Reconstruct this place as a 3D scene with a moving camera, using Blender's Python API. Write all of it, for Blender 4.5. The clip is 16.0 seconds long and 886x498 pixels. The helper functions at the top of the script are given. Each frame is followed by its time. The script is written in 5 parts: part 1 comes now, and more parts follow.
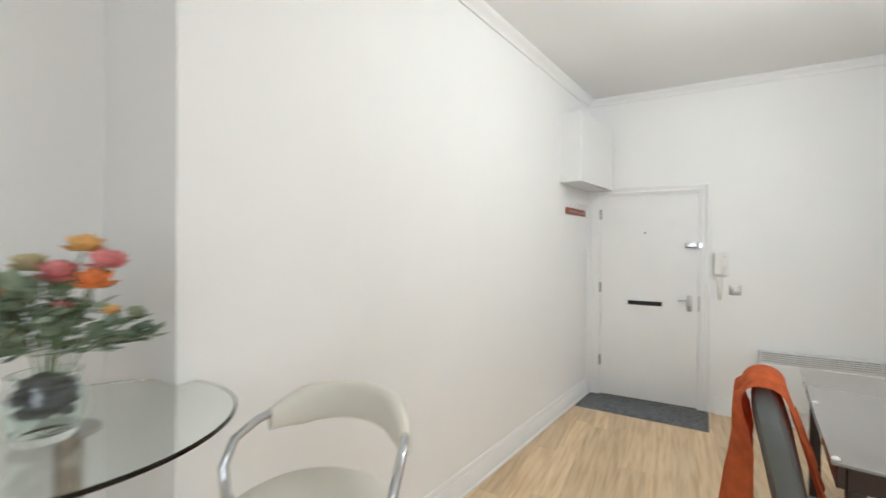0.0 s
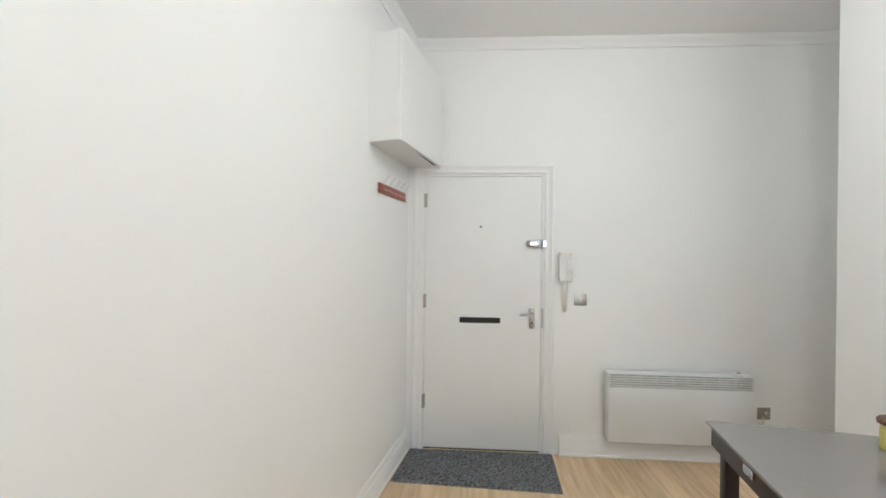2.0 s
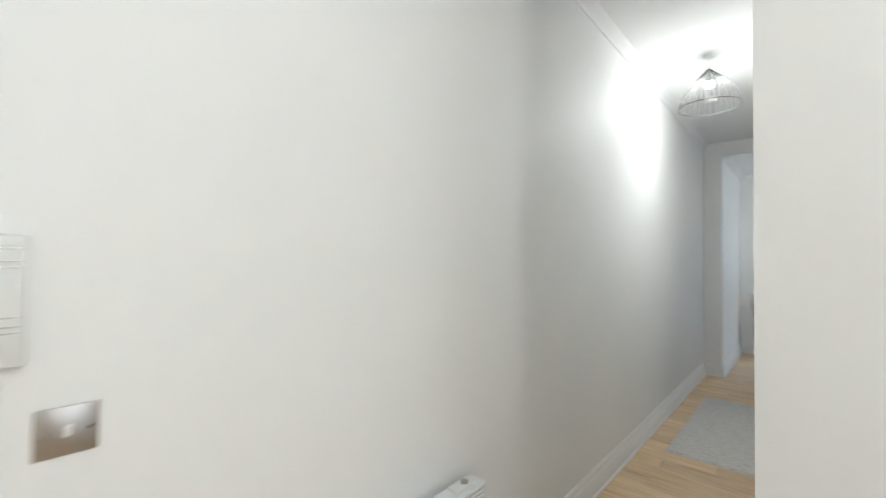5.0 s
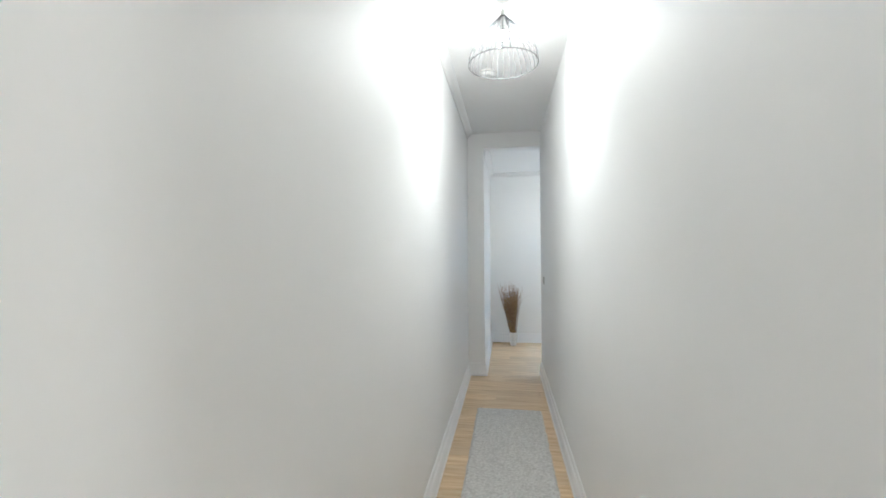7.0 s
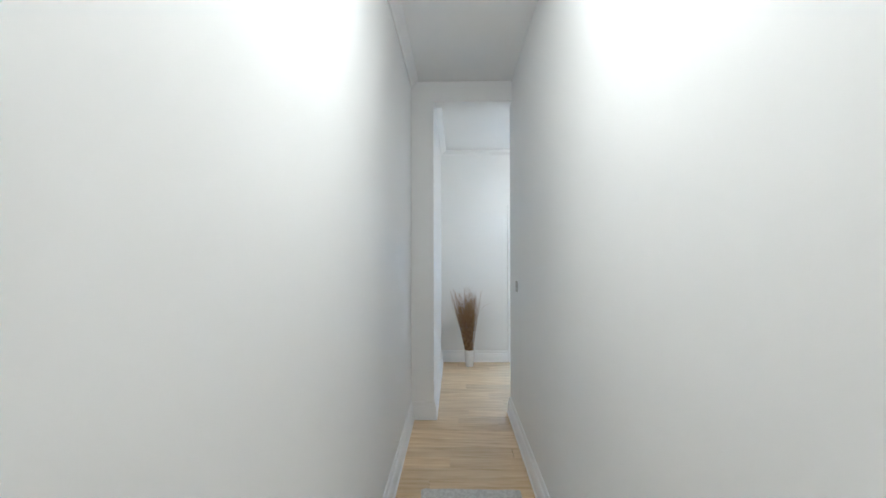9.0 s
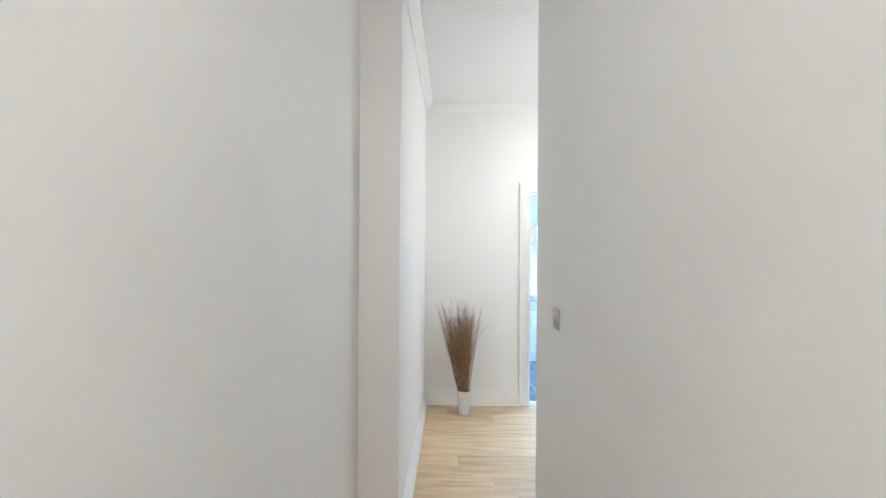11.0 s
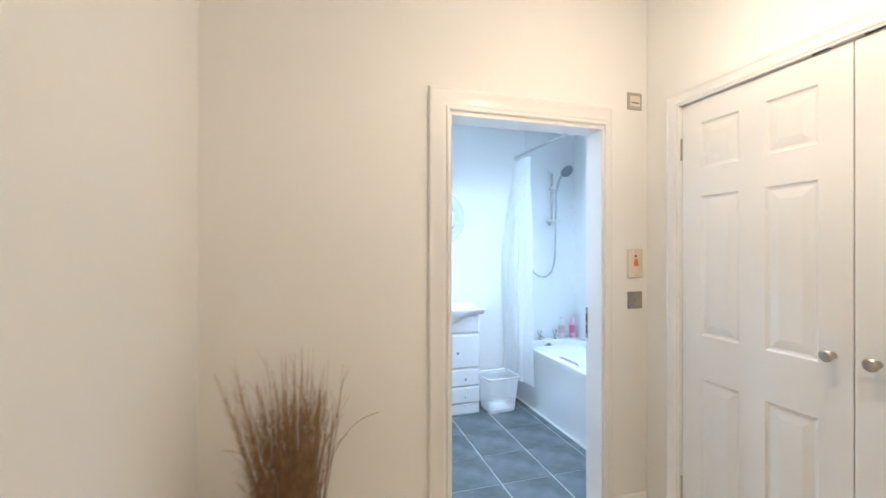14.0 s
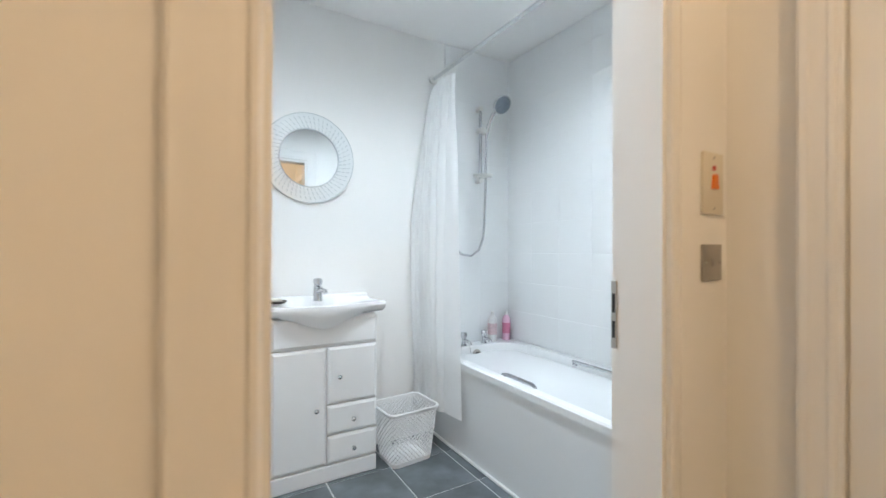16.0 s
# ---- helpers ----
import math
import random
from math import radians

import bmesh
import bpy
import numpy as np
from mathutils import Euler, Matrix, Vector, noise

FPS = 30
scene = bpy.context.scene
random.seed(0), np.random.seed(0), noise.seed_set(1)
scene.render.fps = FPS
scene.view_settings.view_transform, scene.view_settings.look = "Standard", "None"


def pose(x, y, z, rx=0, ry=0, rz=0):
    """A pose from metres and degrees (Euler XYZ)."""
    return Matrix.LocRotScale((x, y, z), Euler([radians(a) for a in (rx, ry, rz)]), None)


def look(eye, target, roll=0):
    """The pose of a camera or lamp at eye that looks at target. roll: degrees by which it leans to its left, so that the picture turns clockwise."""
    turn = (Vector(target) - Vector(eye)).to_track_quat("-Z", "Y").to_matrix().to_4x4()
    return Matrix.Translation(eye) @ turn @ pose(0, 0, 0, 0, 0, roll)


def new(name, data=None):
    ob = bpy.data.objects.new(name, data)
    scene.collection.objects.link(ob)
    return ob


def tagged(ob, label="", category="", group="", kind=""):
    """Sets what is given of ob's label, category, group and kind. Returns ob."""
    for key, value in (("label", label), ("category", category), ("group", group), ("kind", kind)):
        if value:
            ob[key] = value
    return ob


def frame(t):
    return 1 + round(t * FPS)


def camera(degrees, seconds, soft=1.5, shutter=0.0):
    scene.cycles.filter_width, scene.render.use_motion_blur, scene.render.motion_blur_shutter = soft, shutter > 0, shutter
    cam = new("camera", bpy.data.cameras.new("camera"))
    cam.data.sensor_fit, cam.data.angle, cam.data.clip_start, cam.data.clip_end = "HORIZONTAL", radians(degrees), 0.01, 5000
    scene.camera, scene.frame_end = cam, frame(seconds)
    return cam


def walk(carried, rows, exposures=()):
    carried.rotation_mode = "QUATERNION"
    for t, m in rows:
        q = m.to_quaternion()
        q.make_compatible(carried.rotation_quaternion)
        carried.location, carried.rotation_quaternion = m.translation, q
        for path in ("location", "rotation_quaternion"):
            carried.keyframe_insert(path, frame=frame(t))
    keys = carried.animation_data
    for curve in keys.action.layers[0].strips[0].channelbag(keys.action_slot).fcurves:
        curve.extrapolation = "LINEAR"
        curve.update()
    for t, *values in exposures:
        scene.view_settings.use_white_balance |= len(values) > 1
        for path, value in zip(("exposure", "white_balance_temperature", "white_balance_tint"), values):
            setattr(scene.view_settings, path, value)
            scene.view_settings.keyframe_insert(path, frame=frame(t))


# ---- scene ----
cam = camera(94.4, 16.0, shutter=0.5)
PATH = [
    (0, (4.398, 0.584, 1.474), (2.642, -0.372, 1.464), 0.4),
    (0.5, (4.067, 0.423, 1.473), (2.181, -0.24, 1.462), 0.4),
    (1, (3.709, 0.355, 1.455), (1.765, -0.113, 1.452), 0.4),
    (1.5, (3.351, 0.337, 1.418), (1.378, 0.007, 1.437), 0.6),
    (2, (2.983, 0.307, 1.458), (0.986, 0.189, 1.458), 0.7),
    (2.5, (2.617, 0.365, 1.42), (0.619, 0.45, 1.451), 0.6),
    (3, (2.194, 0.409, 1.434), (0.229, 0.779, 1.437), 0.9),
    (3.5, (1.821, 0.481, 1.392), (-0.062, 1.154, 1.427), 0.7),
    (4, (1.497, 0.62, 1.395), (-0.282, 1.531, 1.454), 0.8),
    (4.3, (1.302, 0.705, 1.435), (-0.372, 1.8, 1.443), 0.7),
    (4.5, (1.234, 0.815, 1.419), (-0.388, 1.984, 1.469), 0.7),
    (4.7, (1.131, 0.889, 1.416), (-0.384, 2.194, 1.475), 0.8),
    (6.8, (0.488, 2.052, 1.498), (0.115, 4.017, 1.518), -0.4),
    (7, (0.467, 2.178, 1.502), (0.161, 4.155, 1.52), -0.4),
    (7.5, (0.46, 2.582, 1.493), (0.263, 4.572, 1.509), -0.3),
    (8, (0.448, 2.96, 1.482), (0.319, 4.956, 1.501), -0.3),
    (8.5, (0.427, 3.268, 1.474), (0.338, 5.266, 1.489), -0.2),
    (9, (0.389, 3.622, 1.439), (0.328, 5.621, 1.464), -0.1),
    (11.3, (0.457, 5.485, 1.462), (0.418, 7.484, 1.463), 0.4),
    (11.5, (0.462, 5.636, 1.463), (0.426, 7.635, 1.462), 0.4),
    (12, (0.44, 6.014, 1.464), (0.419, 8.013, 1.461), 0.3),
    (12.5, (0.447, 6.401, 1.454), (0.477, 8.4, 1.45), -0.1),
    (13, (0.485, 6.757, 1.442), (0.643, 8.751, 1.437), -0.1),
    (13.5, (0.538, 7.079, 1.414), (0.91, 9.044, 1.414), -0.0),
    (14, (0.64, 7.409, 1.393), (1.207, 9.327, 1.393), 0.0),
    (14.5, (0.721, 7.723, 1.357), (1.414, 9.6, 1.359), -0.1),
    (15, (0.837, 8.038, 1.315), (1.665, 9.859, 1.32), -0.0),
    (15.3, (0.924, 8.214, 1.268), (1.827, 9.998, 1.282), -0.0),
    (15.5, (0.965, 8.336, 1.242), (1.919, 10.094, 1.247), 0.2),
    (16, (1.118, 8.617, 1.16), (2.137, 10.337, 1.168), 0.2),
]
EXPOSURES = [(0, 0.44, 3830, -3), (1, 0.38, 3830, -3), (3.5, 0.50, 3800, -4), (4.7, 0.58, 3800, -4), (6.8, 1.00, 3780, -3), (9.2, 0.92, 3770, -3), (11.5, 1.38, 4050, -1), (12.5, 1.28, 4100, -1), (13.0, 1.16, 4200, -1), (13.5, 1.02, 4580, 1), (14.5, 0.68, 4880, 2), (15.0, 0.58, 5050, 3), (16, 0.48, 6000, 5)]
walk(cam, [(t, look(e, a, r)) for t, e, a, r in PATH], EXPOSURES)

# ---- world and large lights ----
world = bpy.data.worlds.new("world")
scene.world = world
world.use_nodes = True
world.node_tree.nodes["Background"].inputs[0].default_value = (0.8, 0.9, 1.0, 1)
world.node_tree.nodes["Background"].inputs[1].default_value = 0.3

WARM_K = 3900
# the last value drives the fill globe added in the living room
WINDOW_W, CORRIDOR_E, HALL_E, SPOT_E, FILL_E = 29, 520, 420, 360, 47


def kelvin_emission(tree, out, kelvin, strength):
    em, bb = tree.nodes.new("ShaderNodeEmission"), tree.nodes.new("ShaderNodeBlackbody")
    bb.inputs[0].default_value = kelvin
    em.inputs[1].default_value = strength
    tree.links.new(bb.outputs[0], em.inputs[0])
    tree.links.new(em.outputs[0], out.inputs[0])


# daylight that enters through the living room window


def window_light(size, energy, eye, target):
    lamp = bpy.data.lights.new("window_light", "AREA")
    lamp.shape, lamp.size, lamp.size_y, lamp.energy = "RECTANGLE", size, 1.6, energy
    lamp.use_nodes = True
    kelvin_emission(lamp.node_tree, lamp.node_tree.nodes["Light Output"], 3900, 1.0)
    new("window_light", lamp).matrix_world = look(eye, target)


window_light(2.3, WINDOW_W, (6.33, 2.2, 1.65), (5.0, 2.2, 1.85))

# ---- materials ----


def mat(name, colour, rough=0.5, metal=0.0, bump=0.0, scale=30.0, vary=0.0, vscale=2.0, spec=0.5, coat=0.0):
    m = bpy.data.materials.new(name)
    m.use_nodes = True
    nt, b = m.node_tree, m.node_tree.nodes["Principled BSDF"]
    b.inputs["Base Color"].default_value = (*colour, 1)
    b.inputs["Roughness"].default_value = rough
    b.inputs["Metallic"].default_value = metal
    b.inputs["Specular IOR Level"].default_value = spec
    b.inputs["Coat Weight"].default_value = coat
    tc = nt.nodes.new("ShaderNodeTexCoord")
    if vary:
        n = nt.nodes.new("ShaderNodeTexNoise")
        n.inputs["Scale"].default_value, n.inputs["Detail"].default_value = vscale, 6
        nt.links.new(tc.outputs["Object"], n.inputs["Vector"])
        r = nt.nodes.new("ShaderNodeMapRange")
        r.inputs["From Min"].default_value, r.inputs["From Max"].default_value = 0.3, 0.7
        r.inputs["To Min"].default_value, r.inputs["To Max"].default_value = 1 - vary, 1 + vary
        nt.links.new(n.outputs[0], r.inputs["Value"])
        h = nt.nodes.new("ShaderNodeHueSaturation")
        h.inputs["Color"].default_value = (*colour, 1)
        nt.links.new(r.outputs[0], h.inputs["Value"])
        nt.links.new(h.outputs[0], b.inputs["Base Color"])
    if bump:
        n2 = nt.nodes.new("ShaderNodeTexNoise")
        n2.inputs["Scale"].default_value, n2.inputs["Detail"].default_value = scale, 4
        nt.links.new(tc.outputs["Object"], n2.inputs["Vector"])
        bp = nt.nodes.new("ShaderNodeBump")
        bp.inputs["Strength"].default_value, bp.inputs["Distance"].default_value = bump, 0.004
        nt.links.new(n2.outputs[0], bp.inputs["Height"])
        nt.links.new(bp.outputs[0], b.inputs["Normal"])
    return m


def plank_mat():
    """Pale oak boards, grain along x, each board a little different."""
    m = bpy.data.materials.new("oak_laminate")
    m.use_nodes = True
    nt, b = m.node_tree, m.node_tree.nodes["Principled BSDF"]
    geo, oi = nt.nodes.new("ShaderNodeNewGeometry"), nt.nodes.new("ShaderNodeObjectInfo")
    sh = nt.nodes.new("ShaderNodeVectorMath")
    sh.operation = "MULTIPLY_ADD"
    sh.inputs[1].default_value = (1, 1, 1)
    mul = nt.nodes.new("ShaderNodeVectorMath")
    mul.operation = "MULTIPLY"
    mul.inputs[1].default_value = (37, 53, 11)
    nt.links.new(oi.outputs["Random"], mul.inputs[0])
    nt.links.new(geo.outputs["Position"], sh.inputs[0])
    nt.links.new(mul.outputs[0], sh.inputs[2])
    mp = nt.nodes.new("ShaderNodeMapping")
    mp.inputs["Scale"].default_value = (1.3, 15, 1)
    nt.links.new(sh.outputs[0], mp.inputs[0])
    n = nt.nodes.new("ShaderNodeTexNoise")
    n.inputs["Scale"].default_value, n.inputs["Detail"].default_value, n.inputs["Distortion"].default_value = 2.4, 9, 0.25
    nt.links.new(mp.outputs[0], n.inputs["Vector"])
    ramp = nt.nodes.new("ShaderNodeValToRGB")
    e = ramp.color_ramp.elements
    e[0].position, e[0].color = 0.30, (0.53, 0.385, 0.195, 1)
    e[1].position, e[1].color = 0.70, (0.76, 0.62, 0.385, 1)
    mid = ramp.color_ramp.elements.new(0.5)
    mid.color = (0.665, 0.515, 0.295, 1)
    nt.links.new(n.outputs[0], ramp.inputs[0])
    r = nt.nodes.new("ShaderNodeMapRange")
    r.inputs["To Min"].default_value, r.inputs["To Max"].default_value = 0.88, 1.1
    nt.links.new(oi.outputs["Random"], r.inputs["Value"])
    h = nt.nodes.new("ShaderNodeHueSaturation")
    nt.links.new(ramp.outputs[0], h.inputs["Color"])
    nt.links.new(r.outputs[0], h.inputs["Value"])
    nt.links.new(h.outputs[0], b.inputs["Base Color"])
    bp = nt.nodes.new("ShaderNodeBump")
    bp.inputs["Strength"].default_value, bp.inputs["Distance"].default_value = 0.12, 0.002
    nt.links.new(n.outputs[0], bp.inputs["Height"])
    nt.links.new(bp.outputs[0], b.inputs["Normal"])
    b.inputs["Roughness"].default_value = 0.42
    return m


def slate_mat():
    m = mat("dark_slate_tile", (0.135, 0.155, 0.168), 0.42, bump=0.25, scale=14, vary=0.45, vscale=5)
    return m


def speckle_mat(name, dark, light, scale, rough=0.95):
    """Flecked pile of a mat or rug."""
    m = bpy.data.materials.new(name)
    m.use_nodes = True
    nt, b = m.node_tree, m.node_tree.nodes["Principled BSDF"]
    tc, n = nt.nodes.new("ShaderNodeTexCoord"), nt.nodes.new("ShaderNodeTexNoise")
    n.inputs["Scale"].default_value, n.inputs["Detail"].default_value = scale, 5
    nt.links.new(tc.outputs["Object"], n.inputs["Vector"])
    ramp = nt.nodes.new("ShaderNodeValToRGB")
    e = ramp.color_ramp.elements
    e[0].position, e[0].color = 0.38, (*dark, 1)
    e[1].position, e[1].color = 0.62, (*light, 1)
    nt.links.new(n.outputs[0], ramp.inputs[0])
    nt.links.new(ramp.outputs[0], b.inputs["Base Color"])
    bp = nt.nodes.new("ShaderNodeBump")
    bp.inputs["Strength"].default_value, bp.inputs["Distance"].default_value = 0.8, 0.006
    nt.links.new(n.outputs[0], bp.inputs["Height"])
    nt.links.new(bp.outputs[0], b.inputs["Normal"])
    b.inputs["Roughness"].default_value = rough
    return m


def glass_mat(name, colour, rough=0.0):
    m = bpy.data.materials.new(name)
    m.use_nodes = True
    b = m.node_tree.nodes["Principled BSDF"]
    b.inputs["Base Color"].default_value = (*colour, 1)
    b.inputs["Transmission Weight"].default_value = 1.0
    b.inputs["Roughness"].default_value = rough
    b.inputs["IOR"].default_value = 1.45
    return m


def glow_mat(name, kelvin, strength):
    m = bpy.data.materials.new(name)
    m.use_nodes = True
    m.node_tree.nodes.remove(m.node_tree.nodes["Principled BSDF"])
    kelvin_emission(m.node_tree, m.node_tree.nodes["Material Output"], kelvin, strength)
    return m


def led_mat(name, colour, strength):
    """Cold LED light with its faint green cast."""
    m = glow_mat(name, 6000, strength)
    nt = m.node_tree
    em = nt.nodes["Emission"]
    nt.links.remove(em.inputs[0].links[0])
    em.inputs[0].default_value = (*colour, 1)
    return m


def cloth_mat(name, colour, trans):
    """Thin cloth that lets part of the light through."""
    m = mat(name, colour, 0.8, bump=0.2, scale=60)
    nt = m.node_tree
    b, out = nt.nodes["Principled BSDF"], nt.nodes["Material Output"]
    tr, mix = nt.nodes.new("ShaderNodeBsdfTranslucent"), nt.nodes.new("ShaderNodeMixShader")
    tr.inputs[0].default_value = (*colour, 1)
    mix.inputs[0].default_value = trans
    nt.links.new(b.outputs[0], mix.inputs[1])
    nt.links.new(tr.outputs[0], mix.inputs[2])
    nt.links.new(mix.outputs[0], out.inputs[0])
    return m


M_WALL = mat("white_wall_paint", (0.905, 0.905, 0.892), 0.6, bump=0.10, scale=70, vary=0.012, vscale=1.3)
M_CEIL = mat("white_ceiling_paint", (0.91, 0.91, 0.90), 0.85, bump=0.06, scale=60, vary=0.012, vscale=1.0)
M_TRIM = mat("white_gloss_trim", (0.88, 0.88, 0.87), 0.32, bump=0.03, scale=40, vary=0.01)
M_DOOR = mat("white_satin_door", (0.86, 0.86, 0.845), 0.42, bump=0.05, scale=55, vary=0.015, vscale=3)
M_PLANK = plank_mat()
M_JOINT = mat("board_joint", (0.34, 0.24, 0.14), 0.8)
M_SLATE = slate_mat()
M_GROUT = mat("pale_grout", (0.72, 0.73, 0.73), 0.9, bump=0.3, scale=120, vary=0.06, vscale=9)
M_TILE = mat("white_glazed_tile", (0.87, 0.885, 0.89), 0.13, bump=0.02, scale=9)
M_TGROUT = mat("tile_grout", (0.84, 0.85, 0.855), 0.9)
M_STEEL = mat("brushed_steel", (0.46, 0.44, 0.41), 0.36, 1.0, bump=0.05, scale=200, vary=0.06, vscale=20)
M_CHROME = mat("chrome", (0.60, 0.61, 0.63), 0.08, 1.0)
M_WIRE = mat("grey_metal_wire", (0.075, 0.075, 0.075), 0.5, 0.0)
M_HOOK = mat("pale_satin_metal", (0.74, 0.74, 0.72), 0.35, 0.35)
M_BLACK = mat("black_rubber", (0.012, 0.012, 0.012), 0.6)
M_PLASTIC = mat("white_plastic", (0.80, 0.80, 0.77), 0.38, vary=0.01)
M_CREAMPL = mat("aged_white_plastic", (0.76, 0.72, 0.62), 0.4, vary=0.02)
M_HEATER = mat("white_enamel", (0.80, 0.81, 0.81), 0.36, vary=0.01)
M_SLOTSHADE = mat("grille_shadow", (0.30, 0.30, 0.30), 0.8)
# near-black that paints the shade inside narrow gaps
M_GAPSHADE = mat("painted_gap_shade", (0.10, 0.10, 0.10), 0.8)
M_HOOKWOOD = mat("red_brown_wood", (0.24, 0.058, 0.026), 0.4, bump=0.15, scale=25, vary=0.3, vscale=12)
M_MAT = speckle_mat("grey_flecked_mat", (0.035, 0.037, 0.042), (0.25, 0.255, 0.265), 80)
M_RUG = speckle_mat("pale_grey_rug", (0.54, 0.53, 0.50), (0.70, 0.69, 0.65), 55)
M_TABLEGLASS = mat("taupe_back_painted_glass", (0.235, 0.225, 0.21), 0.06, vary=0.01, coat=0.6)
M_ESPRESSO = mat("espresso_metal", (0.035, 0.026, 0.022), 0.3, 0.2, vary=0.2, vscale=8)
M_GREYHIDE = mat("grey_faux_leather", (0.13, 0.142, 0.136), 0.45, bump=0.25, scale=160, vary=0.08, vscale=8)
M_ORANGE = mat("burnt_orange_fleece", (0.67, 0.17, 0.028), 0.95, bump=0.7, scale=120, vary=0.17, vscale=22)
M_CREAM = mat("cream_faux_leather", (0.72, 0.70, 0.61), 0.45, bump=0.15, scale=140, vary=0.03, vscale=6)
M_GLASS = glass_mat("clear_glass", (0.93, 0.98, 0.96))
M_GREENEDGE = glass_mat("green_glass_edge", (0.04, 0.09, 0.075))
M_CANDLE = mat("yellow_wax", (0.72, 0.68, 0.16), 0.35, vary=0.04)
M_LABEL = mat("cream_label", (0.78, 0.76, 0.60), 0.6)
M_LIDWOOD = mat("walnut_lid", (0.16, 0.085, 0.04), 0.45, bump=0.1, scale=30, vary=0.25, vscale=20)
M_TWIG = mat("dry_brown_twig", (0.31, 0.205, 0.108), 0.85, vary=0.5, vscale=30)
M_VASE = mat("white_ceramic", (0.82, 0.82, 0.80), 0.25)
M_SANITARY = mat("white_sanitary_ware", (0.88, 0.89, 0.895), 0.12)
M_CABINET = mat("white_lacquer", (0.86, 0.87, 0.875), 0.3, vary=0.01)
M_BASKET = mat("white_basket_plastic", (0.92, 0.925, 0.925), 0.4)
M_CURTAIN = cloth_mat("white_shower_cloth", (0.95, 0.955, 0.955), 0.40)
M_MIRROR = mat("mirror_silver", (0.84, 0.86, 0.86), 0.02, 1.0)
M_FROST = mat("frosted_mirror_band", (0.80, 0.83, 0.84), 0.30, 0.55, bump=0.3, scale=40)
M_ETCH = mat("etched_line", (0.48, 0.52, 0.54), 0.3, 0.8)
M_HEADGREY = mat("grey_spray_face", (0.18, 0.21, 0.25), 0.4, vary=0.2, vscale=60)
M_PINK = mat("pink_liquid_bottle", (0.85, 0.55, 0.70), 0.25)
M_MAGENTA = mat("magenta_label", (0.62, 0.20, 0.32), 0.5)
M_BOTTLE = mat("white_bottle", (0.78, 0.77, 0.76), 0.35)
M_PALEPINK = mat("pale_pink_label", (0.66, 0.50, 0.53), 0.5, vary=0.2, vscale=60)
M_AMBER = mat("orange_rocker", (0.75, 0.20, 0.02), 0.35)
M_RED = mat("red_neon_window", (0.5, 0.03, 0.02), 0.3)
M_PANE = glass_mat("window_glass", (0.97, 0.99, 0.99))
M_BULB = glow_mat("warm_bulb", WARM_K, CORRIDOR_E)
M_BULB2 = glow_mat("warm_hall_bulb", WARM_K + 50, HALL_E)
M_SPOT = led_mat("cool_spot", (0.95, 1.0, 1.06), SPOT_E)
# stronger glow for the added pair of spots near the door
M_ADDEDSPOT = led_mat("added_spot_bright", (0.95, 1.0, 1.06), SPOT_E * 4.0)
# glow of the fill globe, an added source
M_FILLGLOBE = glow_mat("fill_globe_glow", WARM_K, FILL_E)
M_PEBBLE = mat("grey_pebble", (0.13, 0.13, 0.14), 0.5, vary=0.45, vscale=35)
M_LEAF = mat("sage_green_leaf", (0.30, 0.36, 0.25), 0.6, vary=0.3, vscale=25)
M_STEM = mat("green_stem", (0.12, 0.17, 0.06), 0.6)
M_ROSE = mat("pink_petal", (0.80, 0.34, 0.33), 0.7, vary=0.25, vscale=40)
M_PETALO = mat("orange_petal", (0.82, 0.30, 0.06), 0.7, vary=0.25, vscale=40)
M_PETALY = mat("yellow_petal", (0.82, 0.56, 0.18), 0.7, vary=0.25, vscale=40)
M_PETALC = mat("cream_petal", (0.66, 0.60, 0.34), 0.7, vary=0.2, vscale=40)

# ---- mesh helpers ----


def finish(bm, name, material, smooth):
    me = bpy.data.meshes.new(name)
    bmesh.ops.recalc_face_normals(bm, faces=bm.faces)
    bm.to_mesh(me)
    bm.free()
    me.materials.append(material)
    if smooth:
        for p in me.polygons:
            p.use_smooth = True
        me.set_sharp_from_angle(angle=radians(40))
    return me


def part(name, bm, material, parent=None, label="", smooth=False, kind=""):
    ob = new(name, finish(bm, name, material, smooth))
    if parent:
        ob.parent = parent
    return tagged(ob, label, kind=kind)


def thing(name, label, category, group="", m=None):
    ob = new(name)
    ob.empty_display_size = 0.1
    if m is not None:
        ob.matrix_world = m
    return tagged(ob, label, category, group)


def box(bm, lo, hi, bevel=0.0, seg=1):
    r = bmesh.ops.create_cube(bm, size=1)
    vs = r["verts"]
    for v in vs:
        v.co = Vector([lo[i] + (v.co[i] + 0.5) * (hi[i] - lo[i]) for i in range(3)])
    if bevel:
        es = list({e for v in vs for e in v.link_edges})
        bmesh.ops.bevel(bm, geom=es, offset=bevel, segments=seg, affect="EDGES", profile=0.5)
    return bm


def B(lo, hi, bevel=0.0, seg=1):
    return box(bmesh.new(), lo, hi, bevel, seg)


def prism(bm, pts, z0, z1):
    """A plan outline raised from z0 to z1."""
    a = [bm.verts.new((x, y, z0)) for x, y in pts]
    b = [bm.verts.new((x, y, z1)) for x, y in pts]
    bm.faces.new(a), bm.faces.new(b)
    for i in range(len(pts)):
        j = (i + 1) % len(pts)
        bm.faces.new((a[i], a[j], b[j], b[i]))
    return bm


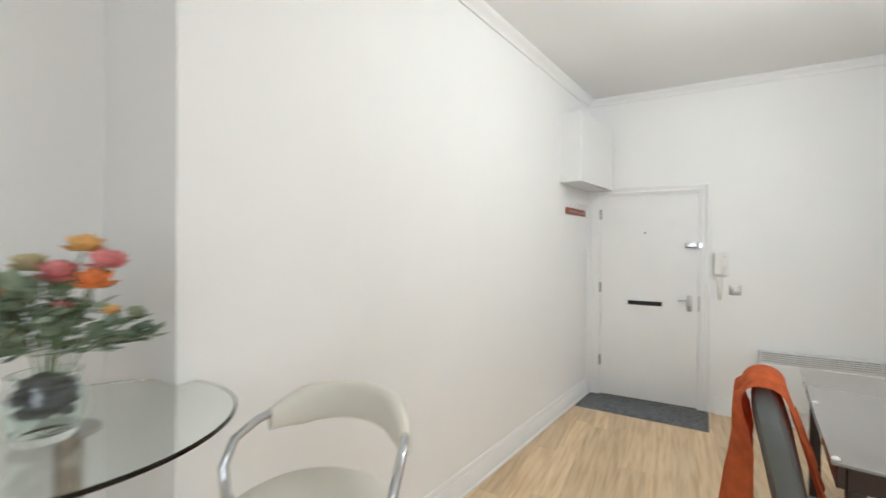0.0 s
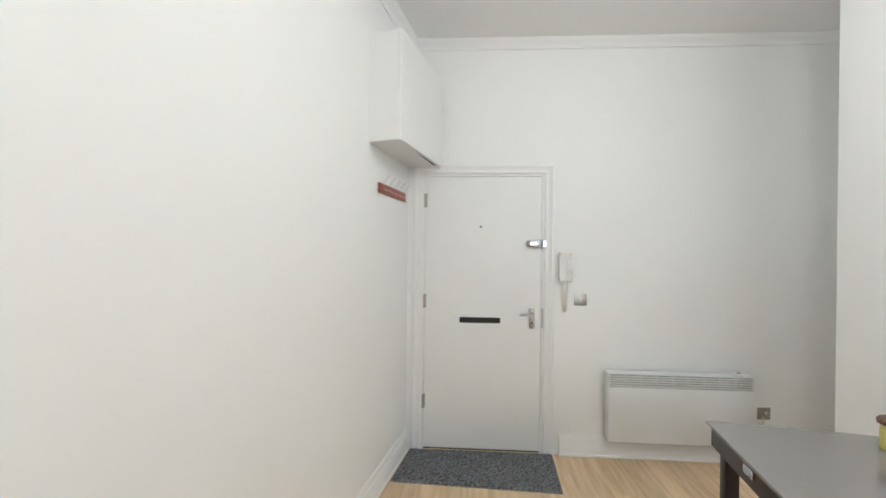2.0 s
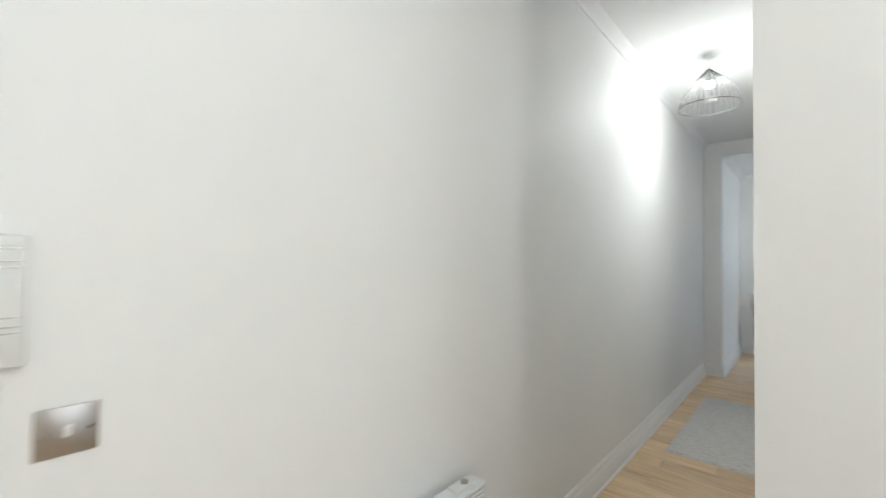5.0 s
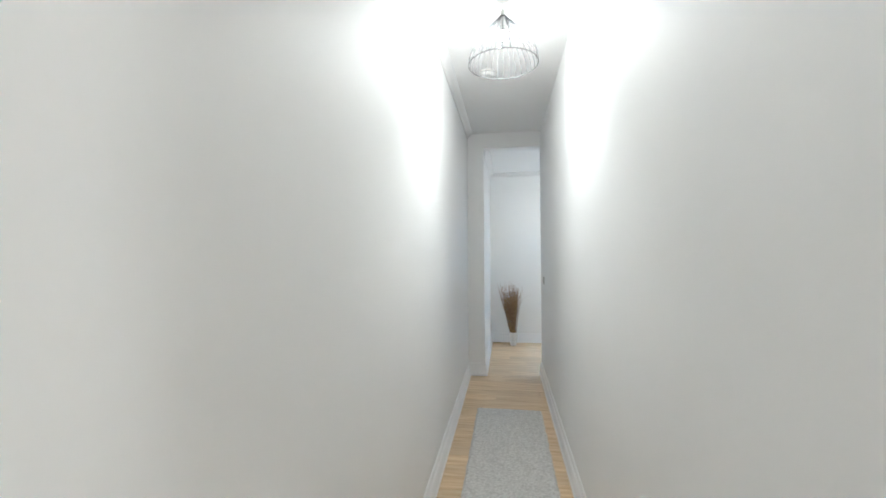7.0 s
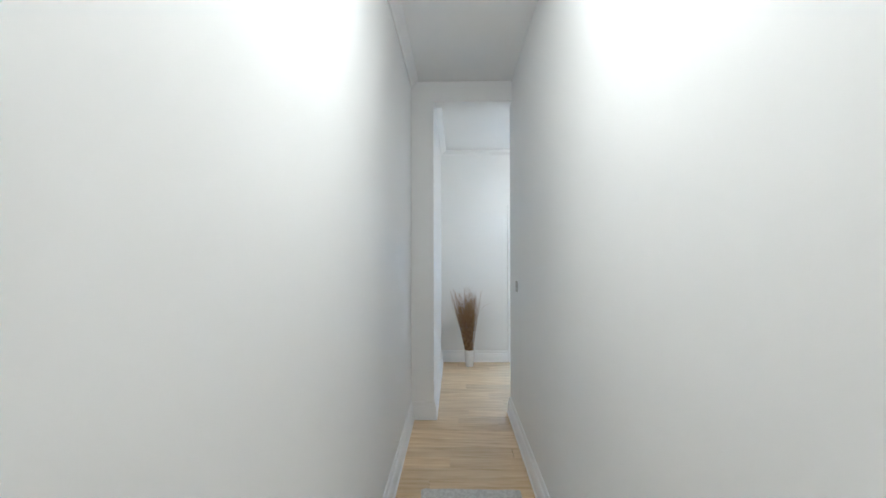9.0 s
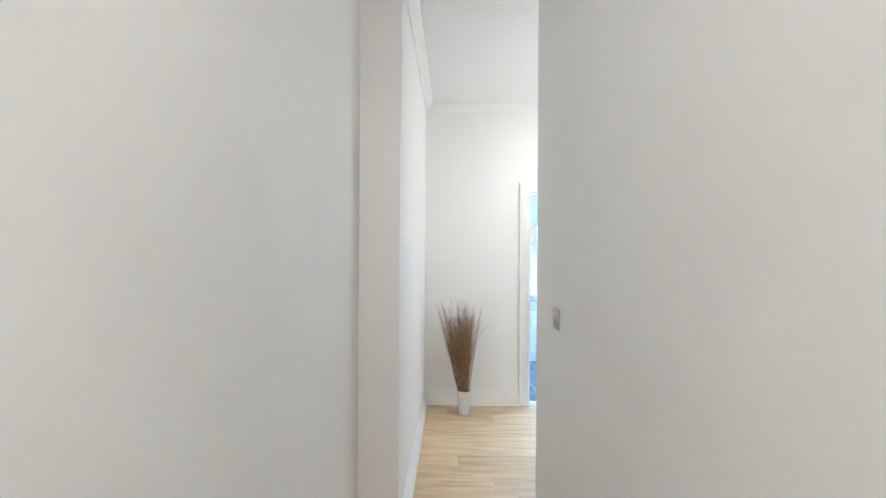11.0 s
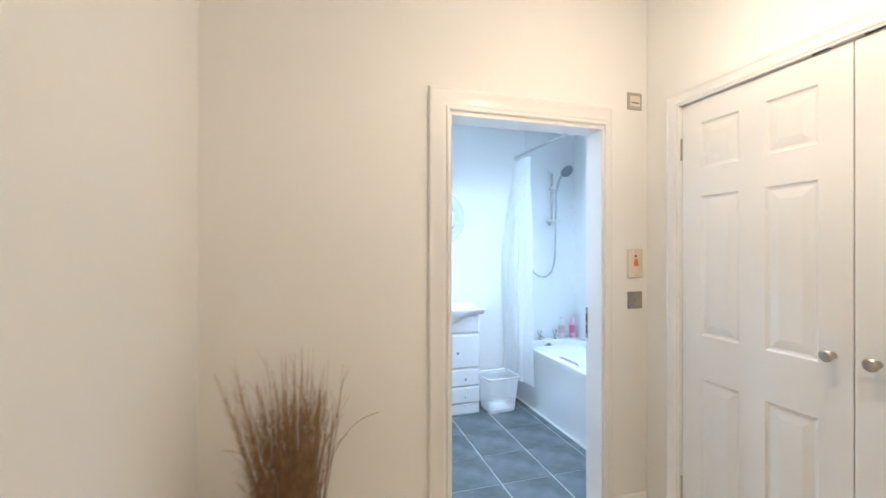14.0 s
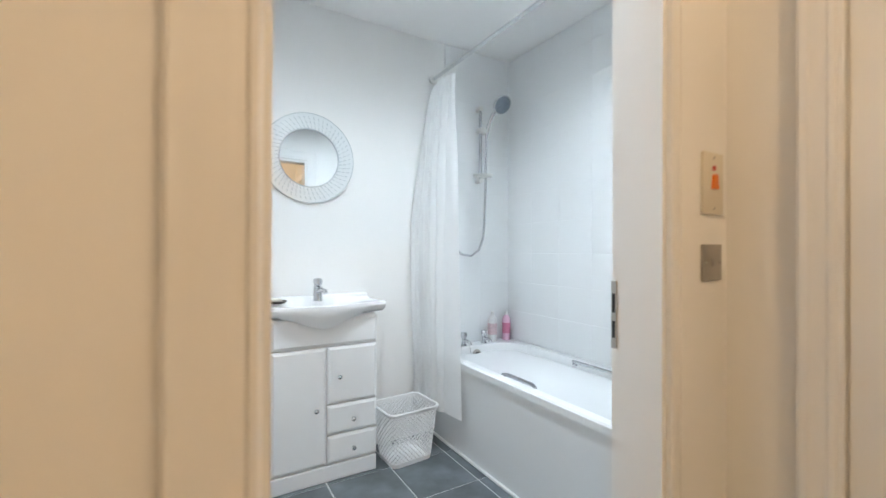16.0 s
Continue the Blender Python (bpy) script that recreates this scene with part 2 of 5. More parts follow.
def rings(bm, loops, closed_profile=True, caps=True):
    """Skin between loops of points of equal length."""
    vs = [[bm.verts.new(p) for p in lp] for lp in loops]
    n = len(loops[0])
    for k in range(len(vs) - 1):
        for i in range(n if closed_profile else n - 1):
            j = (i + 1) % n
            bm.faces.new((vs[k][i], vs[k][j], vs[k + 1][j], vs[k + 1][i]))
    if caps and n > 2:
        bm.faces.new(vs[0])
        bm.faces.new(vs[-1])
    return bm


def tube(bm, pts, r, seg=8, radii=None, caps=True):
    """A round bar along points."""
    pts = [Vector(p) for p in pts]
    loops, up = [], None
    for i, p in enumerate(pts):
        d = (pts[min(i + 1, len(pts) - 1)] - pts[max(i - 1, 0)]).normalized()
        if up is None:
            up = Vector((0, 0, 1)) if abs(d.z) < 0.9 else Vector((1, 0, 0))
        u = (up - d * up.dot(d)).normalized()
        up = u
        w = d.cross(u)
        rr = radii[i] if radii else r
        loops.append([p + (u * math.cos(a) + w * math.sin(a)) * rr for a in [2 * math.pi * k / seg for k in range(seg)]])
    return rings(bm, loops, caps=caps)


def T(pts, r, seg=8, radii=None):
    return tube(bmesh.new(), pts, r, seg, radii)


def lathe(bm, prof, c, seg=24, caps=True):
    """Turned shape: prof of (radius, z) about the upright through c."""
    loops = [[(c[0] + r * math.cos(2 * math.pi * k / seg), c[1] + r * math.sin(2 * math.pi * k / seg), c[2] + z) for k in range(seg)] for r, z in prof]
    return rings(bm, loops, caps=caps)


def moulding(bm, prof, p0, p1, out, z0, e0=0.0, e1=0.0):
    """A profile (distance from the wall, height) run from p0 to p1 along a wall whose inside is towards out; e0, e1: mitre per metre of projection."""
    d = (Vector(p1) - Vector(p0)).normalized()
    o = Vector(out).normalized()
    loops = []
    for p, e in ((Vector(p0), e0), (Vector(p1), -e1)):
        loops.append([(*(p + o * a + d * (a * e)), z0 + b) for a, b in prof])
    return rings(bm, loops)


SKIRT = [(0, 0), (0.030, 0), (0.030, 0.012), (0.022, 0.018), (0.020, 0.10), (0.016, 0.106), (0.018, 0.112), (0.012, 0.118), (0.011, 0.134), (0.006, 0.148), (0, 0.15)]
CORNICE = [(0, 0), (0.012, 0), (0.014, 0.012), (0.024, 0.022), (0.045, 0.034), (0.062, 0.046), (0.066, 0.060), (0, 0.060)]
ARCH = [(0.0, 0.0), (0.0, 0.010), (0.006, 0.016), (0.014, 0.016), (0.018, 0.011), (0.024, 0.014), (0.034, 0.016), (0.038, 0.016), (0.078, 0.015), (0.084, 0.018), (0.092, 0.017), (0.098, 0.010), (0.098, 0.0)]


def architrave(bm, a0, a1, top, at, axis, side, prof, far=1.0):
    """A moulded surround of an opening a0..a1 (along axis), mitred at the top corners; side: the sense of the wall's normal."""
    path = [((a0, 0.0), (-1, 0)), ((a0, top), (-1, 1)), ((a1, top), (1, 1)), ((a1, 0.0), (1, 0))]
    loops = []
    for (a, z), (da, dz) in path:
        lp = []
        for w, t in prof:
            w1 = w * (far if da > 0 else 1.0)
            u, v, n = a + da * w1, z + dz * w, at + side * t
            lp.append((u, n, v) if axis == "x" else (n, u, v))
        loops.append(lp)
    return rings(bm, loops)


# ---- large structure ----
CEIL, HALL_CEIL, BATH_CEIL = 2.96, 2.83, 2.52
NIB, END, BACK, RIGHT = 7.218, 9.135, 10.94, 3.045
CW = 0.897
PEND = 7.362
SL = 0.160


def south(x):
    """The slanting wall beside the entrance door."""
    return -0.124 - SL * x


def structure(name, bm, material, label, category="wall", smooth=False):
    return tagged(part(name, bm, material, None, "", smooth), label, category, kind="structure")


bm = B((-0.16, -0.3, 0), (0, -0.022, CEIL))
box(bm, (-0.16, -0.022, 2.008), (0, 0.862, CEIL))
box(bm, (-0.16, 0.862, 0), (0, NIB, CEIL))
structure("wall_west", bm, M_WALL, "white painted entrance wall running on into the corridor")
bm = bmesh.new()
prism(bm, [(0, -0.124), (2.98, south(2.98)), (3.742, -0.627), (3.742, -1.05), (6.5, -1.05), (6.5, -1.2), (-0.16, -1.2), (-0.16, -0.302), (0, -0.302)], 0, CEIL)
structure("wall_south", bm, M_WALL, "white painted slanting wall with a shallow alcove")
bm = B((6.36, -1.05, 0), (6.5, 1.0, CEIL))
box(bm, (6.36, 3.4, 0), (6.5, 4.4, CEIL))
box(bm, (6.36, 1.0, 0), (6.5, 3.4, 0.8))
box(bm, (6.36, 1.0, 2.5), (6.5, 3.4, CEIL))
structure("wall_east", bm, M_WALL, "white painted living room wall with a window opening")
structure("wall_north", B((2.88, 4.4, 0), (6.5, 4.54, CEIL)), M_WALL, "plain white painted living room wall")
bm = bmesh.new()
prism(bm, [(CW, 2.087), (2.88, 2.087), (2.88, 4.54), (2.75, 4.54), (2.75, 2.22), (1.02, 2.22), (1.02, 7.285), (2.243, 7.285), (2.243, PEND), (0.884, PEND)], 0, CEIL)
structure("wall_partition", bm, M_WALL, "white painted partition between room and corridor")
structure("wall_nib", B((-0.16, NIB, 0), (0.197, END, CEIL)), M_WALL, "white painted return and hall side wall")
structure("wall_header", B((0.197, NIB, 2.78), (0.8845, PEND, CEIL)), M_WALL, "white painted downstand over the corridor opening")
bm = B((2.243, 7.285, 0), (2.35, 7.613, CEIL))
box(bm, (2.243, 8.928, 0), (2.35, END, CEIL))
box(bm, (2.243, 7.613, 2.065), (2.35, 8.928, CEIL))
box(bm, (2.30, 7.613, 0), (2.35, 8.928, 2.065))
structure("wall_cupboard", bm, M_WALL, "white painted hall wall around a built-in cupboard")
bm = B((-0.16, END, 0), (1.163, 9.25, CEIL))
box(bm, (1.163, END, 2.012), (1.993, 9.25, CEIL))
box(bm, (1.993, END, 0), (RIGHT + 0.14, 9.25, CEIL))
structure("wall_hall_end", bm, M_WALL, "white painted end wall with the bathroom doorway")
structure("wall_bath_back", B((0.95, BACK, 0), (RIGHT + 0.14, BACK + 0.12, 2.62)), M_WALL, "white painted bathroom back wall")
structure("wall_bath_side", B((RIGHT, 9.25, 0), (RIGHT + 0.14, BACK, 2.62)), M_WALL, "white bathroom wall beside the bath")
structure("wall_bath_left", B((0.95, 9.25, 0), (1.07, BACK, 2.62)), M_WALL, "plain white bathroom side wall")
bm = B((-0.16, -1.2, CEIL), (6.5, 2.22, CEIL + 0.1))
box(bm, (2.75, 2.22, CEIL), (6.5, 4.54, CEIL + 0.1))
box(bm, (-0.16, 2.22, CEIL), (1.02, PEND, CEIL + 0.1))
box(bm, (0.197, PEND, HALL_CEIL), (2.243, END, CEIL - 0.002))
structure("ceiling", bm, M_CEIL, "plain matt white painted ceiling", "ceiling")
# the row at 9.84 is added, unseen, to light the bathroom from the front
SPOT_X, SPOT_Y = (1.605, 2.295), (9.84, 10.35)
bm = bmesh.new()
gx = [1.07] + [x + d for x in SPOT_X for d in (-0.033, 0.033)] + [RIGHT]
gy = [9.25] + [y + d for y in SPOT_Y for d in (-0.033, 0.033)] + [BACK]
for i in range(5):
    for j in range(5):
        if not (i % 2 and j % 2):
            box(bm, (gx[i], gy[j], BATH_CEIL), (gx[i + 1], gy[j + 1], BATH_CEIL + 0.06))
box(bm, (1.07, 9.25, BATH_CEIL + 0.0605), (RIGHT, BACK, BATH_CEIL + 0.1))
structure("bath_ceiling", bm, M_CEIL, "plain white bathroom ceiling with recessed spots", "ceiling")
floor = structure("floor", prism(bmesh.new(), [(-0.16, -1.2), (6.5, -1.2), (6.5, 4.54), (2.75, 4.54), (2.75, 2.22), (1.02, 2.22), (1.02, 7.285), (2.35, 7.285), (2.35, 9.195), (-0.16, 9.195)], -0.12, -0.008), M_JOINT, "pale oak laminate floor boards", "floor")
bath_floor = structure("bath_floor", B((0.95, 9.195, -0.12), (RIGHT + 0.14, BACK + 0.12, -0.004)), M_GROUT, "dark slate floor tiles with pale grout lines", "floor")

# skirting, cornice, door surrounds
K = -SL / math.hypot(1, SL)
SN = (SL, 1)
bm = moulding(bmesh.new(), SKIRT, (0, 0.975), (0, NIB), (1, 0), 0, 0, 1)
structure("baseboard_west", bm, M_TRIM, "white moulded skirting board", "skirting", True)
bm = moulding(bmesh.new(), SKIRT, (0.03, south(0.03)), (2.98, south(2.98)), SN, 0)
moulding(bm, SKIRT, (2.98, south(2.98)), (3.742, -0.627), (0.05, 1), 0, 0, -1)
moulding(bm, SKIRT, (3.742, -0.627), (3.742, -1.05), (1, 0), 0, -1, 1)
structure("baseboard_south", bm, M_TRIM, "white moulded skirting board", "skirting", True)
bm = moulding(bmesh.new(), SKIRT, (CW, 2.087), (0.884, PEND), (-1, 0), 0, -1, -1)
moulding(bm, SKIRT, (CW, 2.087), (2.88, 2.087), (0, -1), 0, -1, 0)
structure("baseboard_partition", bm, M_TRIM, "white moulded skirting board", "skirting", True)
bm = moulding(bmesh.new(), SKIRT, (0, NIB), (0.197, NIB), (0, -1), 0, 1, -1)
moulding(bm, SKIRT, (0.197, NIB), (0.197, END), (1, 0), 0, -1, 1)
structure("baseboard_nib", bm, M_TRIM, "white moulded skirting board", "skirting", True)
bm = moulding(bmesh.new(), SKIRT, (0.197, END), (1.083, END), (0, -1), 0, 1, 0)
moulding(bm, SKIRT, (2.022, END), (2.243, END), (0, -1), 0, 0, 1)
structure("baseboard_hall", bm, M_TRIM, "white moulded skirting board", "skirting", True)
bm = moulding(bmesh.new(), CORNICE, (0, -0.124), (0, NIB), (1, 0), CEIL - 0.060, 0.9, 1)
moulding(bm, CORNICE, (0, -0.124), (2.98, south(2.98)), SN, CEIL - 0.060, 0.9, 0)
moulding(bm, CORNICE, (2.98, south(2.98)), (3.742, -0.627), (0.05, 1), CEIL - 0.060, 0, -1)
structure("cornice_room", bm, M_CEIL, "slim white plaster cornice", "cornice", True)
bm = moulding(bmesh.new(), CORNICE, (0.197, END), (2.243, END), (0, -1), HALL_CEIL - 0.062, 1, 1)
moulding(bm, CORNICE, (0.197, PEND), (0.197, END), (1, 0), HALL_CEIL - 0.062, 0, 1)
moulding(bm, CORNICE, (2.243, PEND), (2.243, END), (-1, 0), HALL_CEIL - 0.062, 0, 1)
structure("cornice_hall", bm, M_CEIL, "slim white plaster cornice", "cornice", True)

# entrance door frame and leaf
bm = B((-0.14, -0.022, 0), (0.004, -0.004, 2.008))
box(bm, (-0.14, 0.842, 0), (0.004, 0.862, 2.008))
box(bm, (-0.14, -0.004, 1.989), (0.004, 0.842, 2.008))
architrave(bm, -0.020, 0.860, 2.006, 0.004, "y", 1, [(0.0, 0.0), (0.0, 0.014), (0.005, 0.018), (0.014, 0.018), (0.018, 0.013), (0.042, 0.016), (0.048, 0.022), (0.062, 0.022), (0.067, 0.017), (0.067, 0.0)])
structure("trim_entrance", bm, M_TRIM, "white moulded entrance door surround", "door frame", True)
# a flat board fills the gap between surround and corner
structure("trim_corner", B((0.0005, -0.126, 0), (0.012, -0.0865, 2.03)), M_TRIM, "white filler board beside the entrance door", "trim")

door = tagged(part("door_1", B((-0.05, -0.0025, 0.012), (-0.004, 0.8405, 1.9875), 0.002), M_DOOR), "flush white closed entrance door", "door", kind="structure")
bm = bmesh.new()
for lo, hi in (((-0.006, 0.222, 0.905), (0.006, 0.585, 0.925)), ((-0.006, 0.222, 0.967), (0.006, 0.585, 0.985)), ((-0.006, 0.222, 0.925), (0.006, 0.256, 0.967)), ((-0.006, 0.551, 0.925), (0.006, 0.585, 0.967))):
    box(bm, lo, hi, 0.0015)
letter = part("letterbox_frame", bm, M_TRIM, door, "white letterbox surround")
part("letterbox_flap", B((-0.004, 0.257, 0.926), (-0.001, 0.550, 0.966)), M_BLACK, letter, "black letterbox slot")
part("peephole", T([(-0.004, 0.403, 1.622), (0.003, 0.403, 1.622)], 0.0075, 14), M_ESPRESSO, door, "small dark door viewer", True)
lock = part("night_latch", B((-0.004, 0.735, 1.478), (0.030, 0.828, 1.528), 0.004, 2), M_CHROME, door, "chrome night latch", True)
part("latch_knob", T([(0.030, 0.765, 1.503), (0.046, 0.765, 1.503)], 0.013, 16), M_CHROME, lock, "", True)
part("latch_keep", B((0.004, 0.842, 1.480), (0.032, 0.868, 1.526), 0.003), M_CHROME, lock)
bm = bmesh.new()
oval = [(0.7755 + 0.0195 * math.cos(t), 0.97 + math.copysign(0.0575, math.sin(t)) + 0.0195 * math.sin(t)) for t in [2 * math.pi * (k + 0.5) / 24 for k in range(24)]]
rings(bm, [[(-0.004, y, z) for y, z in oval], [(0.004, y, z) for y, z in oval], [(0.0055, 0.7755 + (y - 0.7755) * 0.92, 0.97 + (z - 0.97) * 0.975) for y, z in oval]])
plate = part("handle_plate", bm, M_STEEL, door, "brushed steel lever handle plate", True)
bm = T([(0.004, 0.776, 1.005), (0.045, 0.776, 1.005), (0.052, 0.764, 1.005), (0.050, 0.735, 0.999), (0.045, 0.705, 0.994), (0.038, 0.686, 0.999)], 0.0085, 10)
part("lever", bm, M_CHROME, plate, "curved lever", True)
part("keyhole", B((0.005, 0.772, 0.925), (0.0065, 0.780, 0.945)), M_BLACK, plate)
for z in (1.76, 1.03, 0.30):
    bm = T([(0.004, -0.004, z), (0.004, -0.004, z + 0.10)], 0.007, 10)
    box(bm, (-0.006, -0.003, z), (0.001, 0.012, z + 0.10))
    part("hinge", bm, M_STEEL, door, "", True)
part("strike_plate", B((0.0042, 0.843, 0.90), (0.0065, 0.853, 1.04)), M_STEEL, door)
# dark strip painted as the shade in the gap under the leaf
part("foot_gap_shade", B((-0.05, 0.0, 0.0005), (-0.008, 0.838, 0.0115)), M_GAPSHADE, door)

# bathroom doorway lining and surround
bm = B((1.163, END - 0.004, 0), (1.190, 9.255, 2.012))
box(bm, (1.966, END - 0.004, 0), (1.993, 9.255, 2.012))
box(bm, (1.190, END - 0.004, 1.985), (1.966, 9.255, 2.012))
architrave(bm, 1.180, 1.979, 2.002, END - 0.0005, "x", -1, ARCH, 0.42)
architrave(bm, 1.180, 1.979, 2.002, 9.2505, "x", 1, ARCH)
trim_bath = structure("trim_bathroom", bm, M_TRIM, "white moulded bathroom doorway surround", "door frame", True)
keep = part("strike_plate", B((1.9625, 9.2405, 0.93), (1.9665, 9.2555, 1.09), 0.001), M_STEEL, trim_bath, "steel lock keep")
for z0, z1 in ((0.955, 0.995), (1.015, 1.06)):
    part("keep_hole", B((1.9618, 9.244, z0), (1.963, 9.252, z1)), M_BLACK, keep, "dark bolt hole")
structure("threshold", B((1.190, 9.185, -0.004), (1.966, 9.235, 0.006), 0.002), M_TRIM, "white threshold strip in the bathroom doorway", "threshold")

# window behind the walk's start
win = tagged(new("window_1"), "white framed living room window", "window", kind="structure")
bm = bmesh.new()
for lo, hi in (((6.41, 1.0, 0.8), (6.46, 1.06, 2.5)), ((6.41, 3.34, 0.8), (6.46, 3.4, 2.5)), ((6.41, 1.06, 0.8), (6.46, 3.34, 0.86)), ((6.41, 1.06, 2.44), (6.46, 3.34, 2.5))):
    box(bm, lo, hi, 0.004)
part("window_frame", bm, M_TRIM, win)
p = part("pane", B((6.432, 1.06, 0.86), (6.438, 3.34, 2.44)), M_PANE, win)
p.visible_shadow = False
part("window_sill", B((6.30, 0.98, 0.765), (6.41, 3.42, 0.798), 0.006), M_TRIM, win)

# ---- living room ----
# doormat
bm = bmesh.new()
N1, N2 = 60, 26
grid = [[bm.verts.new((0, 0, 0)) for j in range(N2 + 1)] for i in range(N1 + 1)]
for i in range(N1 + 1):
    for j in range(N2 + 1):
        u, v = i / N1, j / N2
        x = 0.008 + v * (0.435 + 0.05 * u)
        y = south(x) + 0.034 + u * (1.02 - 0.0 * v + SL * x * 0.6)
        z = 0.010 + 0.004 * noise.noise((x * 60, y * 60, 0)) if 0 < i < N1 and 0 < j < N2 else 0.0
        grid[i][j].co = (x, y, z)
for i in range(N1):
    for j in range(N2):
        bm.faces.new((grid[i][j], grid[i + 1][j], grid[i + 1][j + 1], grid[i][j + 1]))
tagged(part("doormat", bm, M_MAT, None, "", True), "dark grey flecked doormat lying at the entrance door", "doormat")

# wall cupboard over the coat hooks, hung on the slanting wall
cup = thing("wall_cupboard_unit", "small white wall cupboard with an ill-fitting door", "cupboard")
part("body", prism(bmesh.new(), [(0.745, south(0.745) + 0.001), (0.805, -0.073), (0.016, 0.107), (0.004, south(0.004) + 0.001)], 2.045, 2.64), M_DOOR, cup)
bm = prism(bmesh.new(), [(0.807, -0.071), (0.811, -0.052), (0.075, 0.118), (0.072, 0.098)], 2.041, 2.638)
part("door", bm, M_DOOR, cup)
# thin dark wedge: shade of the door's open gap, put in as colour
part("gap_shade_strip", prism(bmesh.new(), [(0.70, -0.0478), (0.105, 0.0885), (0.135, 0.058), (0.52, -0.0095)], 2.0435, 2.0455), M_GAPSHADE, cup, "dark wedge coloured as the gap's shade under the door")

# coat hooks
rail = thing("coat_hook_rail", "red-brown wooden coat rail with white metal hooks", "coat rail")


def on_south(x, out, z):
    o = Vector(SN).normalized()
    return Vector((x, south(x), z)) + Vector((o.x * out, o.y * out, 0))


bm = bmesh.new()
loops = []
for x in (0.610, 0.130):
    loops.append([on_south(x, a, z) for a, z in ((0.002, 1.785), (0.014, 1.785), (0.018, 1.789), (0.018, 1.840), (0.014, 1.844), (0.002, 1.844))])
part("board", rings(bm, loops), M_HOOKWOOD, rail)
for x in (0.555, 0.455, 0.355, 0.26, 0.165):
    bm = T([on_south(x, 0.0185, 1.822), on_south(x, 0.028, 1.806), on_south(x - 0.012, 0.040, 1.800)], 0.0018, 6)
    tube(bm, [on_south(x, 0.015, 1.838), on_south(x, 0.026, 1.858), on_south(x, 0.046, 1.884), on_south(x, 0.058, 1.890)], 0.0052, 8)
    part("hook", bm, M_HOOK, rail, "", True)
part("pin", T([on_south(0.150, 0.016, 1.784), on_south(0.105, 0.020, 1.781)], 0.002, 6), M_BLACK, rail)

# intercom
ph = thing("intercom_handset", "white wall intercom handset with a coiled cord", "intercom")
part("base", B((0.001, 0.975, 1.235), (0.028, 1.060, 1.45), 0.008, 2), M_PLASTIC, ph, "", True)
bm = bmesh.new()
prof = [(0.030, 1.238, 0.052), (0.064, 1.245, 0.052), (0.060, 1.275, 0.050), (0.050, 1.345, 0.048), (0.060, 1.41, 0.050), (0.064, 1.442, 0.052), (0.030, 1.447, 0.052)]
a = [bm.verts.new((x, 0.958, z)) for x, z, w in prof]
b = [bm.verts.new((x, 1.008, z)) for x, z, w in prof]
bm.faces.new(a), bm.faces.new(b)
for i in range(len(prof)):
    j = (i + 1) % len(prof)
    bm.faces.new((a[i], a[j], b[j], b[i]))
bmesh.ops.bevel(bm, geom=list(bm.edges), offset=0.005, segments=2, affect="EDGES")
part("handset", bm, M_PLASTIC, ph, "", True)
for z in (1.43, 1.425, 1.405, 1.395, 1.315, 1.30, 1.29):
    part("printed_line", B((0.0282, 1.028, z), (0.0288, 1.050, z + 0.0022)), M_STEEL, ph)
bm = bmesh.new()
pts = []
for i in range(240):
    u = i / 239
    zc = 1.232 - 0.21 * math.sin(math.pi * min(1, u * 1.0)) ** 0.8
    yc = 0.985 + 0.040 * u
    a = u * 2 * math.pi * 34
    pts.append((0.022 + 0.008 * math.cos(a), yc + 0.008 * math.sin(a), zc))
part("coiled_cord", tube(bm, pts, 0.0022, 5), M_CREAMPL, ph, "cream coiled cord", True)


def switch_plate(name, label, m, rocker=M_PLASTIC, w=0.086, h=0.086, metal=M_STEEL, toggle=(0.011, 0.019)):
    """A flat plate with two screws and a rocker; local x along the wall, y out of it, z up."""
    t = thing(name, label, "switch", "", m)
    part("plate", B((-w / 2, 0.0005, -h / 2), (w / 2, 0.006, h / 2), 0.0022, 2), metal, t, "", True)
    part("rocker", B((-toggle[0] / 2, 0.005, -toggle[1] / 2), (toggle[0] / 2, 0.010, toggle[1] / 2), 0.001), rocker, t)
    for s in (-1, 1):
        part("screw", T([(s * w * 0.36, 0.005, 0), (s * w * 0.36, 0.0072, 0)], 0.0032, 10), M_CHROME, t, "", True)
    return t


WEST = lambda y, z: pose(0, y, z, 0, 0, -90)
switch_plate("light_switch", "square brushed steel light switch by the entrance", WEST(1.117, 1.110))
sock = thing("wall_socket", "brushed steel fused outlet with a white heater flex", "socket")
part("plate", B((0.0005, 2.335, 0.300), (0.007, 2.421, 0.386), 0.002, 2), M_STEEL, sock, "", True)
part("rocker", B((0.006, 2.385, 0.335), (0.012, 2.397, 0.358), 0.001), M_PLASTIC, sock)
part("flex", T([(0.006, 2.372, 0.318), (0.02, 2.371, 0.30), (0.022, 2.367, 0.22), (0.022, 2.36, 0.165), (0.03, 2.33, 0.156), (0.045, 2.25, 0.19)], 0.0035, 8), M_PLASTIC, sock, "white flex", True)

